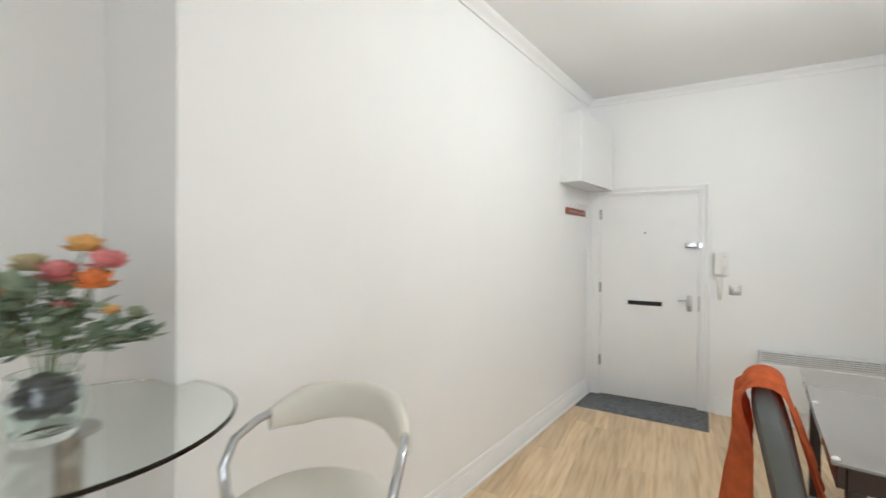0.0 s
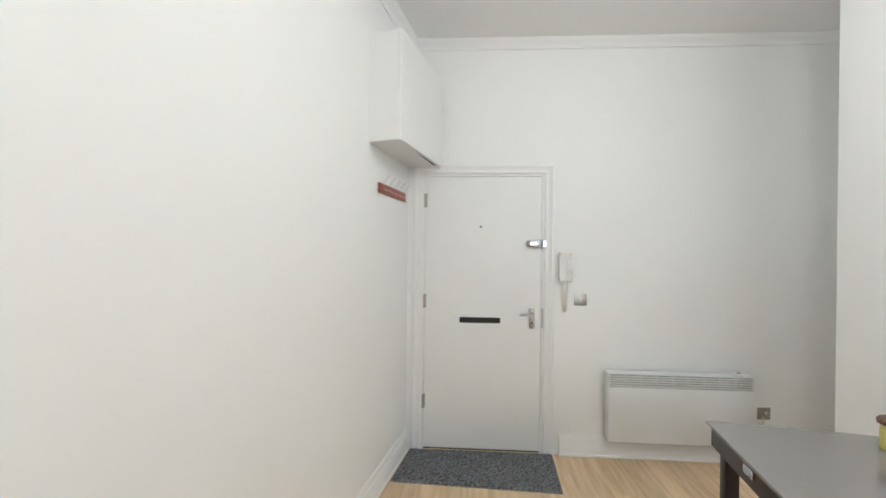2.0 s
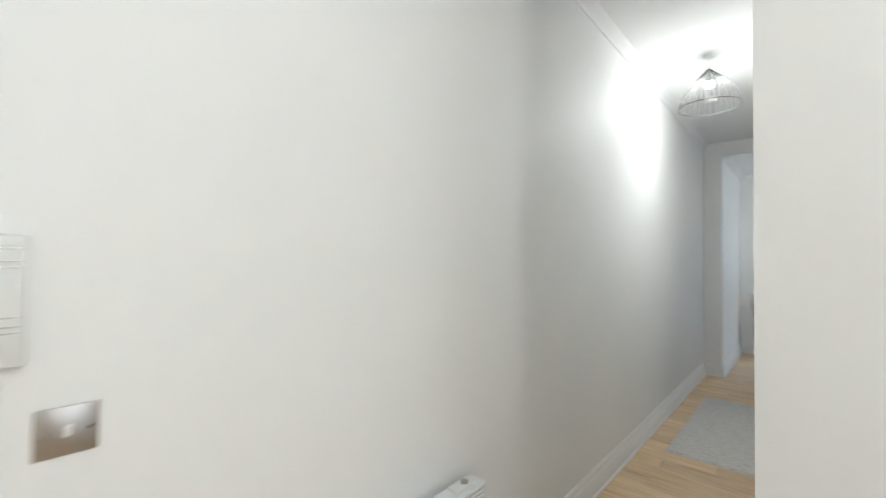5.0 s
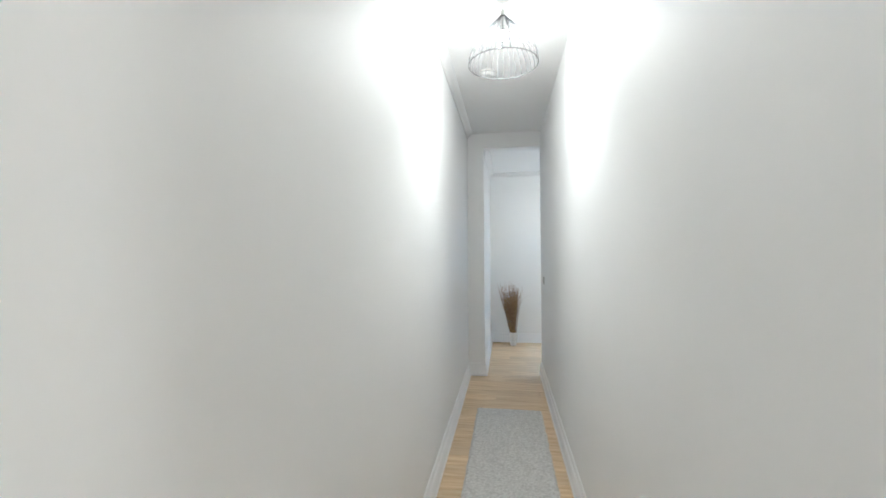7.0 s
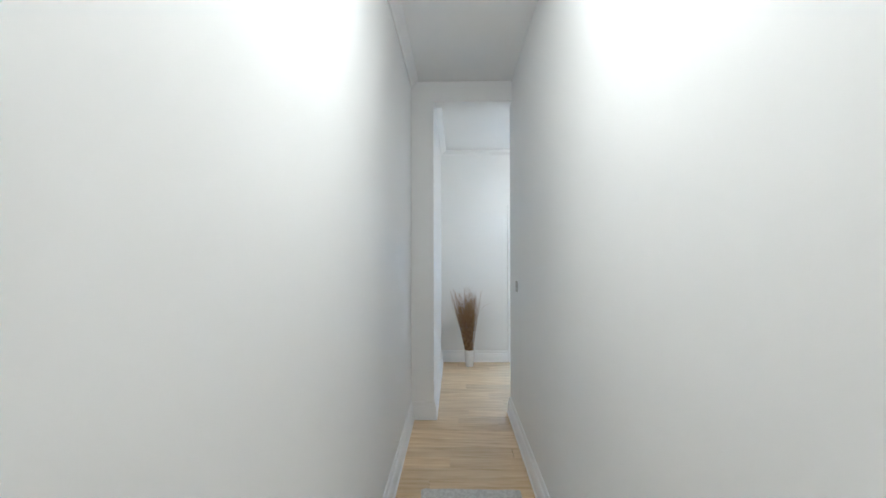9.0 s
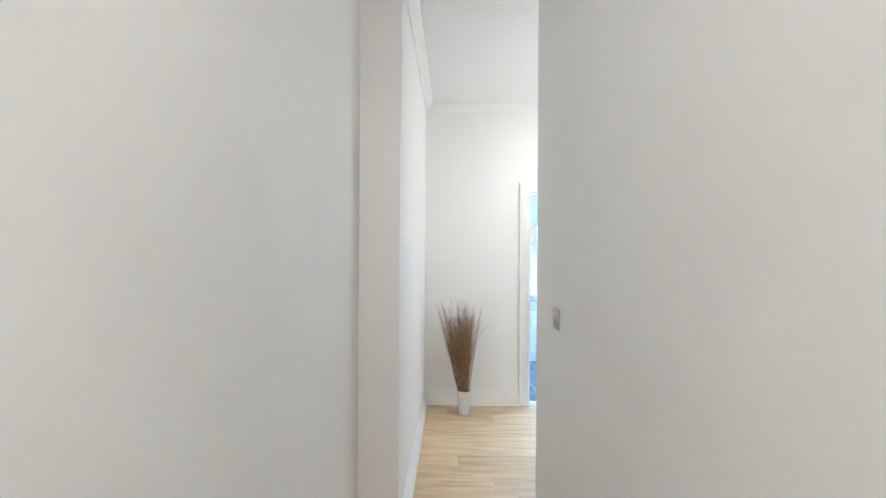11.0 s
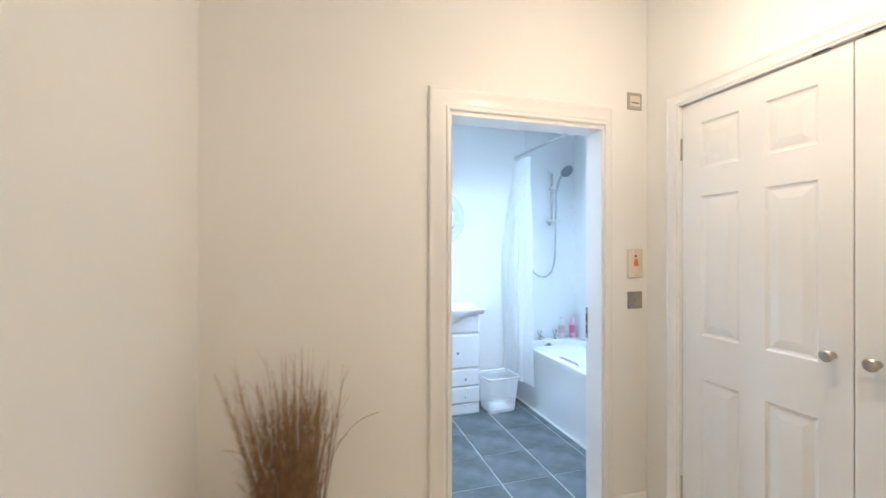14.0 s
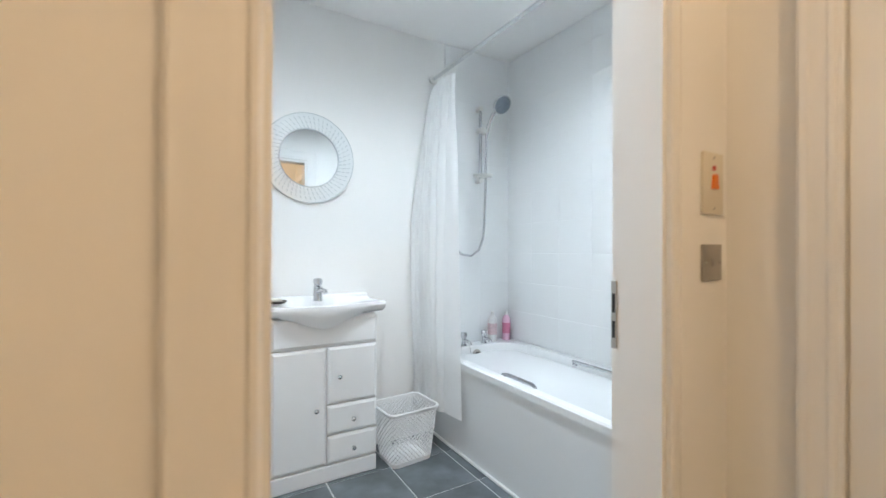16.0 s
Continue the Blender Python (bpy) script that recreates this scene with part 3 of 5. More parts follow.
# panel heater
ht = thing("panel_heater", "slim white wall-mounted electric panel heater", "heater")
part("casing", B((0.034, 1.284, 0.150), (0.112, 2.242, 0.528), 0.008, 2), M_HEATER, ht, "", True)
bm = bmesh.new()
box(bm, (0.034, 1.284, 0.611), (0.112, 2.242, 0.622), 0.004, 2)
for y in (1.284, 2.228):
    box(bm, (0.034, y, 0.524), (0.112, y + 0.014, 0.6125), 0.002)
box(bm, (0.034, 1.284, 0.524), (0.042, 2.242, 0.612))
for i in range(5):
    z = 0.5325 + i * 0.0158
    box(bm, (0.100, 1.294, z), (0.1115, 2.232, z + 0.0098), 0.001)
for y in [1.298 + k * (0.930 / 9) for k in range(1, 9)]:
    box(bm, (0.101, y - 0.003, 0.524), (0.1112, y + 0.003, 0.612))
part("grille", bm, M_HEATER, ht, "slotted warm air grille")
# grey core paints the shade seen between the grille bars
part("inner", B((0.036, 1.29, 0.530), (0.092, 2.236, 0.609)), M_SLOTSHADE, ht)
part("control", B((0.045, 2.10, 0.6225), (0.095, 2.20, 0.634), 0.004, 2), M_PLASTIC, ht, "", True)
part("dial", T([(0.070, 2.165, 0.634), (0.070, 2.165, 0.640)], 0.014, 16), M_STEEL, ht, "", True)
part("bracket", B((0.0005, 1.45, 0.20), (0.034, 2.08, 0.50)), M_HEATER, ht)

# dining table with a taupe glass top
TD = Vector((1.0, -SL, 0)).normalized()
TN = Vector((SL, 1.0, 0)).normalized()
TM = Matrix(((TD.x, TN.x, 0, 1.25), (TD.y, TN.y, 0, 1.284), (0, 0, 1.033, 0), (0, 0, 0, 1)))
tb = thing("dining_table", "dining table with taupe glass top and dark metal frame", "table", "", TM)
part("tabletop", B((0, 0, 0.738), (1.36, 0.62, 0.750), 0.003, 2), M_TABLEGLASS, tb, "glossy taupe glass top")
bm = B((0.02, 0.014, 0.660), (1.34, 0.040, 0.736), 0.003)
box(bm, (0.03, 0.575, 0.690), (1.33, 0.60, 0.736), 0.003)
box(bm, (0.02, 0.040, 0.660), (0.045, 0.575, 0.736), 0.003)
box(bm, (1.315, 0.040, 0.660), (1.34, 0.575, 0.736), 0.003)
part("frame", bm, M_ESPRESSO, tb, "dark metal underframe")
for x, y in ((0.03, 0.042), (0.03, 0.524), (1.263, 0.042), (1.263, 0.524)):
    part("leg", B((x, y, 0.0), (x + 0.05, y + 0.05, 0.735), 0.004, 2), M_ESPRESSO, tb, "", True)
for x in (0.30, 1.02):
    part("slide_clip", B((x, 0.002, 0.700), (x + 0.06, 0.0135, 0.728), 0.003), M_CHROME, tb)
for x in (0.70, 1.33):
    part("glass_pad", lathe(bmesh.new(), [(0.0005, 0.0), (0.013, 0.0), (0.012, 0.003), (0.007, 0.006), (0.0005, 0.007)], (x, 0.014, 0.7502), 16), M_PLASTIC, tb, "white plastic pad", True)

# candle
cd = thing("candle_jar", "yellow candle in a glass jar with a wooden lid", "candle")
c = (1.478, 1.800, 0.7757)
part("wax", lathe(bmesh.new(), [(0.001, 0.001), (0.045, 0.001), (0.047, 0.01), (0.047, 0.075), (0.040, 0.088), (0.001, 0.088)], c, 28), M_CANDLE, cd, "yellow wax", True)
part("lid", lathe(bmesh.new(), [(0.001, 0.089), (0.044, 0.089), (0.054, 0.093), (0.055, 0.106), (0.050, 0.111), (0.001, 0.110)], c, 28), M_LIDWOOD, cd, "turned wooden lid", True)
bm = bmesh.new()
loops = []
for z in (0.022, 0.066):
    loops.append([(c[0] + 0.0478 * math.cos(a), c[1] + 0.0478 * math.sin(a), c[2] + z) for a in [radians(-75 + 12 * k) for k in range(9)]])
rings(bm, loops, closed_profile=False, caps=False)
part("label", bm, M_LABEL, cd, "cream paper label", True)

# dining chair with a throw over its back
CM = Matrix(((TD.x, TN.x, 0, 2.40), (TD.y, TN.y, 0, 0.925), (0, 0, 1.022, 0), (0, 0, 0, 1)))
ch = thing("dining_chair", "grey faux leather dining chair pushed under the table", "chair", "", CM)
bm = bmesh.new()
loops = []
for z, y0, th, hw in ((0.40, 0.10, 0.085, 0.20), (0.50, 0.085, 0.10, 0.21), (0.62, 0.062, 0.105, 0.214), (0.75, 0.036, 0.105, 0.212), (0.84, 0.014, 0.10, 0.205), (0.89, 0.003, 0.092, 0.19), (0.925, -0.004, 0.075, 0.165), (0.945, -0.007, 0.045, 0.13)):
    lp = []
    for a in range(16):
        t = 2 * math.pi * a / 16
        cx, cy = math.cos(t), math.sin(t)
        lp.append((hw * math.copysign(abs(cx) ** 0.35, cx), y0 + th / 2 * math.copysign(abs(cy) ** 0.6, cy), z))
    loops.append(lp)
part("backrest", rings(bm, loops), M_GREYHIDE, ch, "curved padded backrest", True)
part("seat", B((-0.21, 0.06, 0.40), (0.21, 0.48, 0.47), 0.025, 3), M_GREYHIDE, ch, "", True)
for x, y in ((-0.18, 0.09), (0.18, 0.09), (-0.18, 0.44), (0.18, 0.44)):
    part("leg", T([(x, y, 0.0), (x, y, 0.41)], 0.014, 10), M_ESPRESSO, ch, "", True)
# orange throw: a sheet laid over the backrest with folds
bm = bmesh.new()
NU, NV = 44, 70
rows = []
for j in range(NV + 1):
    s = j / NV
    row = []
    for i in range(NU + 1):
        u = i / NU
        x = -0.245 + 0.42 * u
        L1, L2, LT = 0.78, 0.34, 0.20
        d = s * (L1 + L2 + LT)
        w = noise.noise((u * 7, s * 6, 3))
        if d < L1:
            k = (L1 - d) / L1
            deep = 0.5 - 0.5 * math.cos(2 * math.pi * 2.4 * (1 - u) + 1.4 * math.sin(3.2 * k + 2 * u) - 1.4 * math.sin(3.2 * k + 2))
            z = 0.912 - k * L1
            y = -0.070 + 0.040 * min(1.0, k / 0.25) - (0.022 + 0.105 * k ** 0.6) * deep - 0.03 * k * (1 - u) + 0.006 * w
            x = x * (1 + 0.10 * k)
        elif d < L1 + LT:
            q = (d - L1) / LT * math.pi
            z = 0.912 + (0.060 + 0.008 * math.sin(u * 15) + 0.006 * w) * math.sin(q)
            y = -0.004 - (0.066 + 0.010 * (1 - u)) * math.cos(q)
        else:
            k = (d - L1 - LT) / L2
            z = 0.912 - k * L2
            y = 0.066 + 0.100 * k + 0.010 * math.sin(u * 13 + 2 * k) * (0.3 + k) + 0.006 * w
        row.append(bm.verts.new((x, y, z + 0.008 * noise.noise((u * 11, s * 17, 9)) - 0.024 * max(0.0, (abs(x) - 0.10) / 0.10) ** 2 * (L1 - 0.1 < d < L1 + LT + 0.1))))
    rows.append(row)
for j in range(NV):
    for i in range(NU):
        bm.faces.new((rows[j][i], rows[j][i + 1], rows[j + 1][i + 1], rows[j + 1][i]))
bmesh.ops.solidify(bm, geom=list(bm.faces), thickness=0.020)
th = tagged(part("throw_blanket", bm, M_ORANGE, None, "", True), "burnt orange fleece throw draped over the chair back", "blanket")
th.matrix_world = CM

# bar table with a glass top
BT = (4.007, -0.546)
bt = thing("bar_table", "tall round glass bar table with a metal column", "table")
part("tabletop", lathe(bmesh.new(), [(0.001, 1.070), (0.320, 1.070), (0.3225, 1.0725), (0.3225, 1.0775), (0.320, 1.080), (0.001, 1.080)], (*BT, 0), 64), M_GLASS, bt, "clear round glass top", True)
part("edge_band", lathe(bmesh.new(), [(0.3228, 1.0702), (0.3248, 1.0722), (0.3248, 1.0778), (0.3228, 1.0798)], (*BT, 0), 64, False), M_GREENEDGE, bt, "dark green polished glass edge", True)
part("column", lathe(bmesh.new(), [(0.001, 0.03), (0.024, 0.03), (0.024, 1.055), (0.001, 1.055)], (*BT, 0), 28), M_STEEL, bt, "", True)
part("top_plate", lathe(bmesh.new(), [(0.001, 1.055), (0.055, 1.058), (0.055, 1.0695), (0.001, 1.0695)], (*BT, 0), 32), M_STEEL, bt, "", True)
part("base", lathe(bmesh.new(), [(0.001, 0.0), (0.22, 0.0), (0.22, 0.010), (0.05, 0.03), (0.001, 0.03)], (*BT, 0), 40), M_CHROME, bt, "", True)

# bar stool: padded horseshoe back on a bent chrome tube
ST = pose(3.712, -0.144, 0, 0, 0, -82)
st = thing("bar_stool", "cream padded bar stool with a bent chrome frame", "stool", "", ST)
bm = bmesh.new()
loops = []
for k in range(25):
    a = radians(-64 + 128 * k / 24)
    e = 1 - abs(k - 12) / 12
    R = 0.225
    hgt, thk = 0.030 + 0.022 * min(1, e * 3), 0.016 + 0.010 * min(1, e * 3)
    cx, cy, cz = -R * math.sin(a), -R * math.cos(a), 1.040 - 0.018 * (1 - e) ** 2 * 2
    nx, ny = -math.sin(a), -math.cos(a)
    loops.append([(cx + nx * thk * math.copysign(abs(math.cos(t)) ** 0.7, math.cos(t)), cy + ny * thk * math.copysign(abs(math.cos(t)) ** 0.7, math.cos(t)), cz + hgt * math.copysign(abs(math.sin(t)) ** 0.7, math.sin(t))) for t in [2 * math.pi * q / 14 for q in range(14)]])
part("backrest", rings(bm, loops), M_CREAM, st, "padded curved backrest", True)
part("seat", lathe(bmesh.new(), [(0.001, 0.80), (0.18, 0.80), (0.205, 0.815), (0.205, 0.85), (0.18, 0.865), (0.001, 0.873)], (0, 0, 0), 36), M_CREAM, st, "round padded seat", True)
for s in (-1, 1):
    x0, y0 = s * 0.203, -0.096
    part("arm_tube", T([(x0, y0, 1.018), (x0 * 1.06, y0 + 0.03, 1.012), (x0 * 1.13, y0 + 0.09, 0.985), (x0 * 1.13, y0 + 0.125, 0.93), (x0 * 1.05, y0 + 0.13, 0.865), (x0 * 0.85, y0 + 0.10, 0.793), (x0 * 0.4, y0 + 0.09, 0.787)], 0.0115, 12), M_CHROME, st, "bent chrome arm", True)
part("column", lathe(bmesh.new(), [(0.001, 0.02), (0.025, 0.02), (0.025, 0.80), (0.001, 0.80)], (0, 0, 0), 24), M_CHROME, st, "", True)
part("base", lathe(bmesh.new(), [(0.001, 0.0), (0.20, 0.0), (0.20, 0.008), (0.03, 0.03), (0.001, 0.03)], (0, 0, 0), 36), M_CHROME, st, "", True)

# opal globe added out of view in the room's open half as fill light
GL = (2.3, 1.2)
cl = thing("added_fill_globe", "unseen opal globe pendant added as fill light for the room", "ceiling light")
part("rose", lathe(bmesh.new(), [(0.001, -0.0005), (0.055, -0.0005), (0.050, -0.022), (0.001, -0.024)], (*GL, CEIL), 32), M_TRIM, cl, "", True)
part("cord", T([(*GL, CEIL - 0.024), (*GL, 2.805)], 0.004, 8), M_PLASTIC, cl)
part("globe", lathe(bmesh.new(), [(0.001, -0.120)] + [(0.120 * math.sin(k * math.pi / 14), -0.120 * math.cos(k * math.pi / 14)) for k in range(1, 14)] + [(0.001, 0.120)], (*GL, 2.69), 32), M_FILLGLOBE, cl, "glowing globe of the added fill lamp", True)

# vase with flowers on the bar table
VC = (4.052, -0.52, 1.0805)
vs = thing("flower_vase", "clear glass vase of orange and pink artificial flowers", "vase")
part("vessel", lathe(bmesh.new(), [(0.001, 0.0), (0.046, 0.0), (0.058, 0.018), (0.066, 0.055), (0.063, 0.095), (0.055, 0.125), (0.057, 0.135), (0.053, 0.135), (0.051, 0.125), (0.059, 0.095), (0.062, 0.055), (0.054, 0.022), (0.001, 0.012)], VC, 32), M_GLASS, vs, "round clear glass vessel", True)
prng = random.Random(11)
for k in range(46):
    a, q, pr = prng.uniform(0, 2 * math.pi), math.sqrt(prng.random()), prng.uniform(0.011, 0.017)
    pz = prng.uniform(0.040, 0.122)
    pebble = bmesh.new()
    bmesh.ops.create_icosphere(pebble, subdivisions=2, radius=pr)
    sx, sy, sz = prng.uniform(0.9, 1.5), prng.uniform(0.8, 1.3), prng.uniform(0.55, 0.9)
    reach = (0.055 - 0.20 * max(0.0, pz - 0.085) - pr) * q
    for v in pebble.verts:
        n = 1 + 0.25 * noise.noise(v.co * 60 + Vector((k, 0, 0)))
        v.co = Vector((v.co.x * sx * n + VC[0] + reach * math.cos(a), v.co.y * sy * n + VC[1] + reach * math.sin(a), v.co.z * sz * n + VC[2] + pz))
    part("pebble", pebble, M_PEBBLE, vs, "dark grey pebble", True)
rng = random.Random(7)


def leaf_into(bm, p, d, ln, wd, up):
    d = Vector(d).normalized()
    sd = d.cross(Vector(up)).normalized() * wd
    p = Vector(p)
    q = [p, p + d * ln * 0.35 + sd, p + d * ln * 0.75 + sd * 0.7, p + d * ln, p + d * ln * 0.75 - sd * 0.7, p + d * ln * 0.35 - sd]
    mid = p + d * ln * 0.5 - Vector(up) * wd * 0.35
    vv = [bm.verts.new(x) for x in q]
    vm = bm.verts.new(mid)
    for i in range(6):
        bm.faces.new((vv[i], vv[(i + 1) % 6], vm))


heads = [(-0.038, 0.065, 0.395, M_PETALY, 0.036), (-0.060, 0.107, 0.363, M_ROSE, 0.038), (-0.014, 0.023, 0.337, M_ROSE, 0.042), (-0.048, 0.085, 0.322, M_PETALO, 0.040), (0.015, -0.032, 0.354, M_PETALC, 0.036), (-0.064, 0.116, 0.261, M_PETALY, 0.018), (-0.088, 0.159, 0.255, M_PETALC, 0.016), (-0.016, 0.026, 0.269, M_ROSE, 0.020), (0.05, -0.09, 0.30, M_PETALO, 0.034)]
for hx, hy, hz, hm, hr in heads:
    px, py, pz = VC[0] + hx, VC[1] + hy, VC[2] + hz
    bm = bmesh.new()
    for ring, (cnt, tilt, rr) in enumerate(((5, 82, 0.72), (8, 64, 0.95), (10, 42, 1.05), (10, 16, 0.98))):
        for k in range(cnt):
            a = 2 * math.pi * (k + 0.5 * ring) / cnt + rng.random() * 0.3
            t = radians(tilt + rng.uniform(-8, 8))
            d = Vector((math.cos(a) * math.cos(t), math.sin(a) * math.cos(t), math.sin(t)))
            up = Vector((-math.cos(a) * math.sin(t), -math.sin(a) * math.sin(t), math.cos(t)))
            leaf_into(bm, Vector((px, py, pz)) - Vector((0, 0, hr * 0.4)), d, hr * rr * 1.15, hr * 0.50, up)
    fl = part("flower", bm, hm, vs, "layered artificial bloom", True)
    part("stem", T([(VC[0], VC[1], VC[2] + 0.07), (VC[0] + (px - VC[0]) * 0.4, VC[1] + (py - VC[1]) * 0.4, VC[2] + hz * 0.7), (px, py, pz - hr * 0.3)], 0.002, 6), M_STEM, fl, "", True)
bm = bmesh.new()
for k in range(46):
    a, el = rng.uniform(0, 2 * math.pi), rng.uniform(-0.15, 0.7)
    ln = rng.uniform(0.07, 0.15)
    d = Vector((math.cos(a) * math.cos(el), math.sin(a) * math.cos(el), math.sin(el)))
    p0 = Vector(VC) + Vector((0.012, -0.02, rng.uniform(0.16, 0.29)))
    tube(bm, [p0, p0 + d * ln * 0.6, p0 + d * ln + Vector((0, 0, -0.01))], 0.0012, 4)
    for q in range(6):
        f = 0.3 + 0.12 * q
        sd = Vector((rng.uniform(-1, 1), rng.uniform(-1, 1), rng.uniform(-0.3, 0.6)))
        leaf_into(bm, p0 + d * ln * f, d * 0.6 + sd * 0.6, rng.uniform(0.028, 0.046), rng.uniform(0.010, 0.017), (rng.uniform(-0.6, 0.6), rng.uniform(-0.6, 0.6), 1))
for k in range(5):
    p0, p1 = Vector(VC) + Vector((-0.01, 0.01, 0.16)), Vector(VC) + Vector((-0.095, 0.175, 0.19)) + Vector((rng.uniform(-0.03, 0.02), rng.uniform(-0.05, 0.06), rng.uniform(-0.01, 0.05)))
    tube(bm, [p0, p0.lerp(p1, 0.5) + Vector((0, 0, 0.03)), p1], 0.0012, 4)
    for q in range(9):
        sd = Vector((rng.uniform(-1, 1), rng.uniform(-1, 1), rng.uniform(-0.3, 0.5)))
        leaf_into(bm, p0.lerp(p1, 0.4 + 0.07 * q) + Vector((0, 0, 0.012)), (p1 - p0).normalized() * 0.7 + sd * 0.5, rng.uniform(0.032, 0.052), rng.uniform(0.012, 0.019), (rng.uniform(-0.6, 0.6), rng.uniform(-0.6, 0.6), 1))
part("foliage", bm, M_LEAF, vs, "sage green trailing leaves", True, "stuff")

# ---- corridor ----
bm = bmesh.new()
NX, NY = 40, 110
X0, X1, Y0, Y1 = 0.178, 0.780, 4.47, 6.145
g = []
for j in range(NY + 1):
    row = []
    for i in range(NX + 1):
        u, v = i / NX, j / NY
        x, y = X0 + (X1 - X0) * u, Y0 + (Y1 - Y0) * v
        edge = i in (0, NX) or j in (0, NY)
        row.append(bm.verts.new((x + 0.006 * noise.noise((y * 9, 3, i // NX)), y + 0.006 * noise.noise((x * 9, 7, j // NY)), 0.0005 if edge else 0.014 + 0.005 * noise.noise((x * 45, y * 45, 1)) + 0.003 * noise.noise((x * 12, y * 12, 5)))))
    g.append(row)
for j in range(NY):
    for i in range(NX):
        bm.faces.new((g[j][i], g[j][i + 1], g[j + 1][i + 1], g[j + 1][i]))
tagged(part("runner_rug", bm, M_RUG, None, "", True), "pale grey textured runner rug on the corridor floor", "rug")
switch_plate("corridor_switch", "square brushed steel dimmer switch on the corridor wall", pose(0.8849, 6.960, 1.178, 0, 0, 90), M_STEEL, toggle=(0.018, 0.018))


def pendant(x, y, ring_z, apex_z, r, top_z, bulb, label):
    """An open wire cage shade on a flex, with a bulb."""
    t = thing("pendant_lamp", label, "pendant lamp", "ceiling pendants")
    h, neck = apex_z - ring_z, 0.018
    prof = [(neck / r, 0.0), (0.30, 0.15), (0.57, 0.34), (0.80, 0.54), (0.93, 0.72), (0.985, 0.86), (1.0, 1.0)]
    for k in range(32):
        a = 2 * math.pi * k / 32
        part("cage_wire", T([(x + r * q * math.cos(a), y + r * q * math.sin(a), apex_z - h * d) for q, d in prof], 0.0016, 5), M_WIRE, t, "", True)
    for rr, z, thick in ((r, ring_z, 0.0028), (neck, apex_z, 0.004)):
        bm = tube(bmesh.new(), [(x + rr * math.cos(2 * math.pi * k / 40), y + rr * math.sin(2 * math.pi * k / 40), z) for k in range(41)], thick, 6)
        part("ring", bm, M_WIRE, t, "", True)
    part("lamp_holder", lathe(bmesh.new(), [(0.001, 0.04), (0.010, 0.04), (0.015, 0.02), (0.016, -0.045), (0.001, -0.045)], (x, y, apex_z), 20), M_PLASTIC, t, "white lamp holder", True)
    bz = apex_z - 0.096
    lb = part("bulb", lathe(bmesh.new(), [(0.001, -0.0005), (0.0305, -0.001), (0.030, -0.010), (0.025, -0.021), (0.014, -0.029), (0.001, -0.031)], (x, y, bz), 20), bulb, t, "glowing bulb", True)
    # base drawn up to the bulb's middle so that it blocks upward light
    part("bulb_base", lathe(bmesh.new(), [(0.001, 0.051), (0.013, 0.050), (0.017, 0.040), (0.027, 0.022), (0.031, 0.008), (0.031, 0.0), (0.001, -0.0003)], (x, y, bz), 20), M_PLASTIC, lb, "white bulb base, enlarged to block upward light", True)
    part("flex", T([(x, y, apex_z + 0.04), (x, y, top_z - 0.025)], 0.003, 8), M_PLASTIC, t, "", True)
    part("ceiling_rose", lathe(bmesh.new(), [(0.001, 0.0), (0.04, -0.001), (0.036, -0.02), (0.01, -0.03), (0.001, -0.03)], (x, y, top_z - 0.0005), 24), M_PLASTIC, t, "", True)
    return t


pendant(0.457, 4.53, 2.570, 2.842, 0.196, CEIL, M_BULB, "open grey wire cage pendant with a glowing bulb")

# smoke alarm on the corridor ceiling
sa = thing("smoke_alarm", "round white plastic smoke alarm on the ceiling", "smoke alarm")
part("base", lathe(bmesh.new(), [(0.001, -0.0005), (0.066, -0.0005), (0.066, -0.010), (0.001, -0.010)], (0.325, 5.50, CEIL), 32), M_PLASTIC, sa, "", True)
part("cover", lathe(bmesh.new(), [(0.064, -0.0105), (0.064, -0.024), (0.054, -0.040), (0.026, -0.045), (0.001, -0.045)], (0.325, 5.50, CEIL), 32), M_PLASTIC, sa, "domed cover", True)
# dark ring coloured as the shade in the vent slot
part("vent_shade_ring", lathe(bmesh.new(), [(0.0645, -0.013), (0.0655, -0.013), (0.0655, -0.017), (0.0645, -0.017)], (0.325, 5.50, CEIL), 32, False), M_GAPSHADE, sa, "", True)

# ---- hall ----
pendant(1.635, 8.29, 2.26, 2.465, 0.130, HALL_CEIL, M_BULB2, "dark wire cage pendant hanging in the hall")

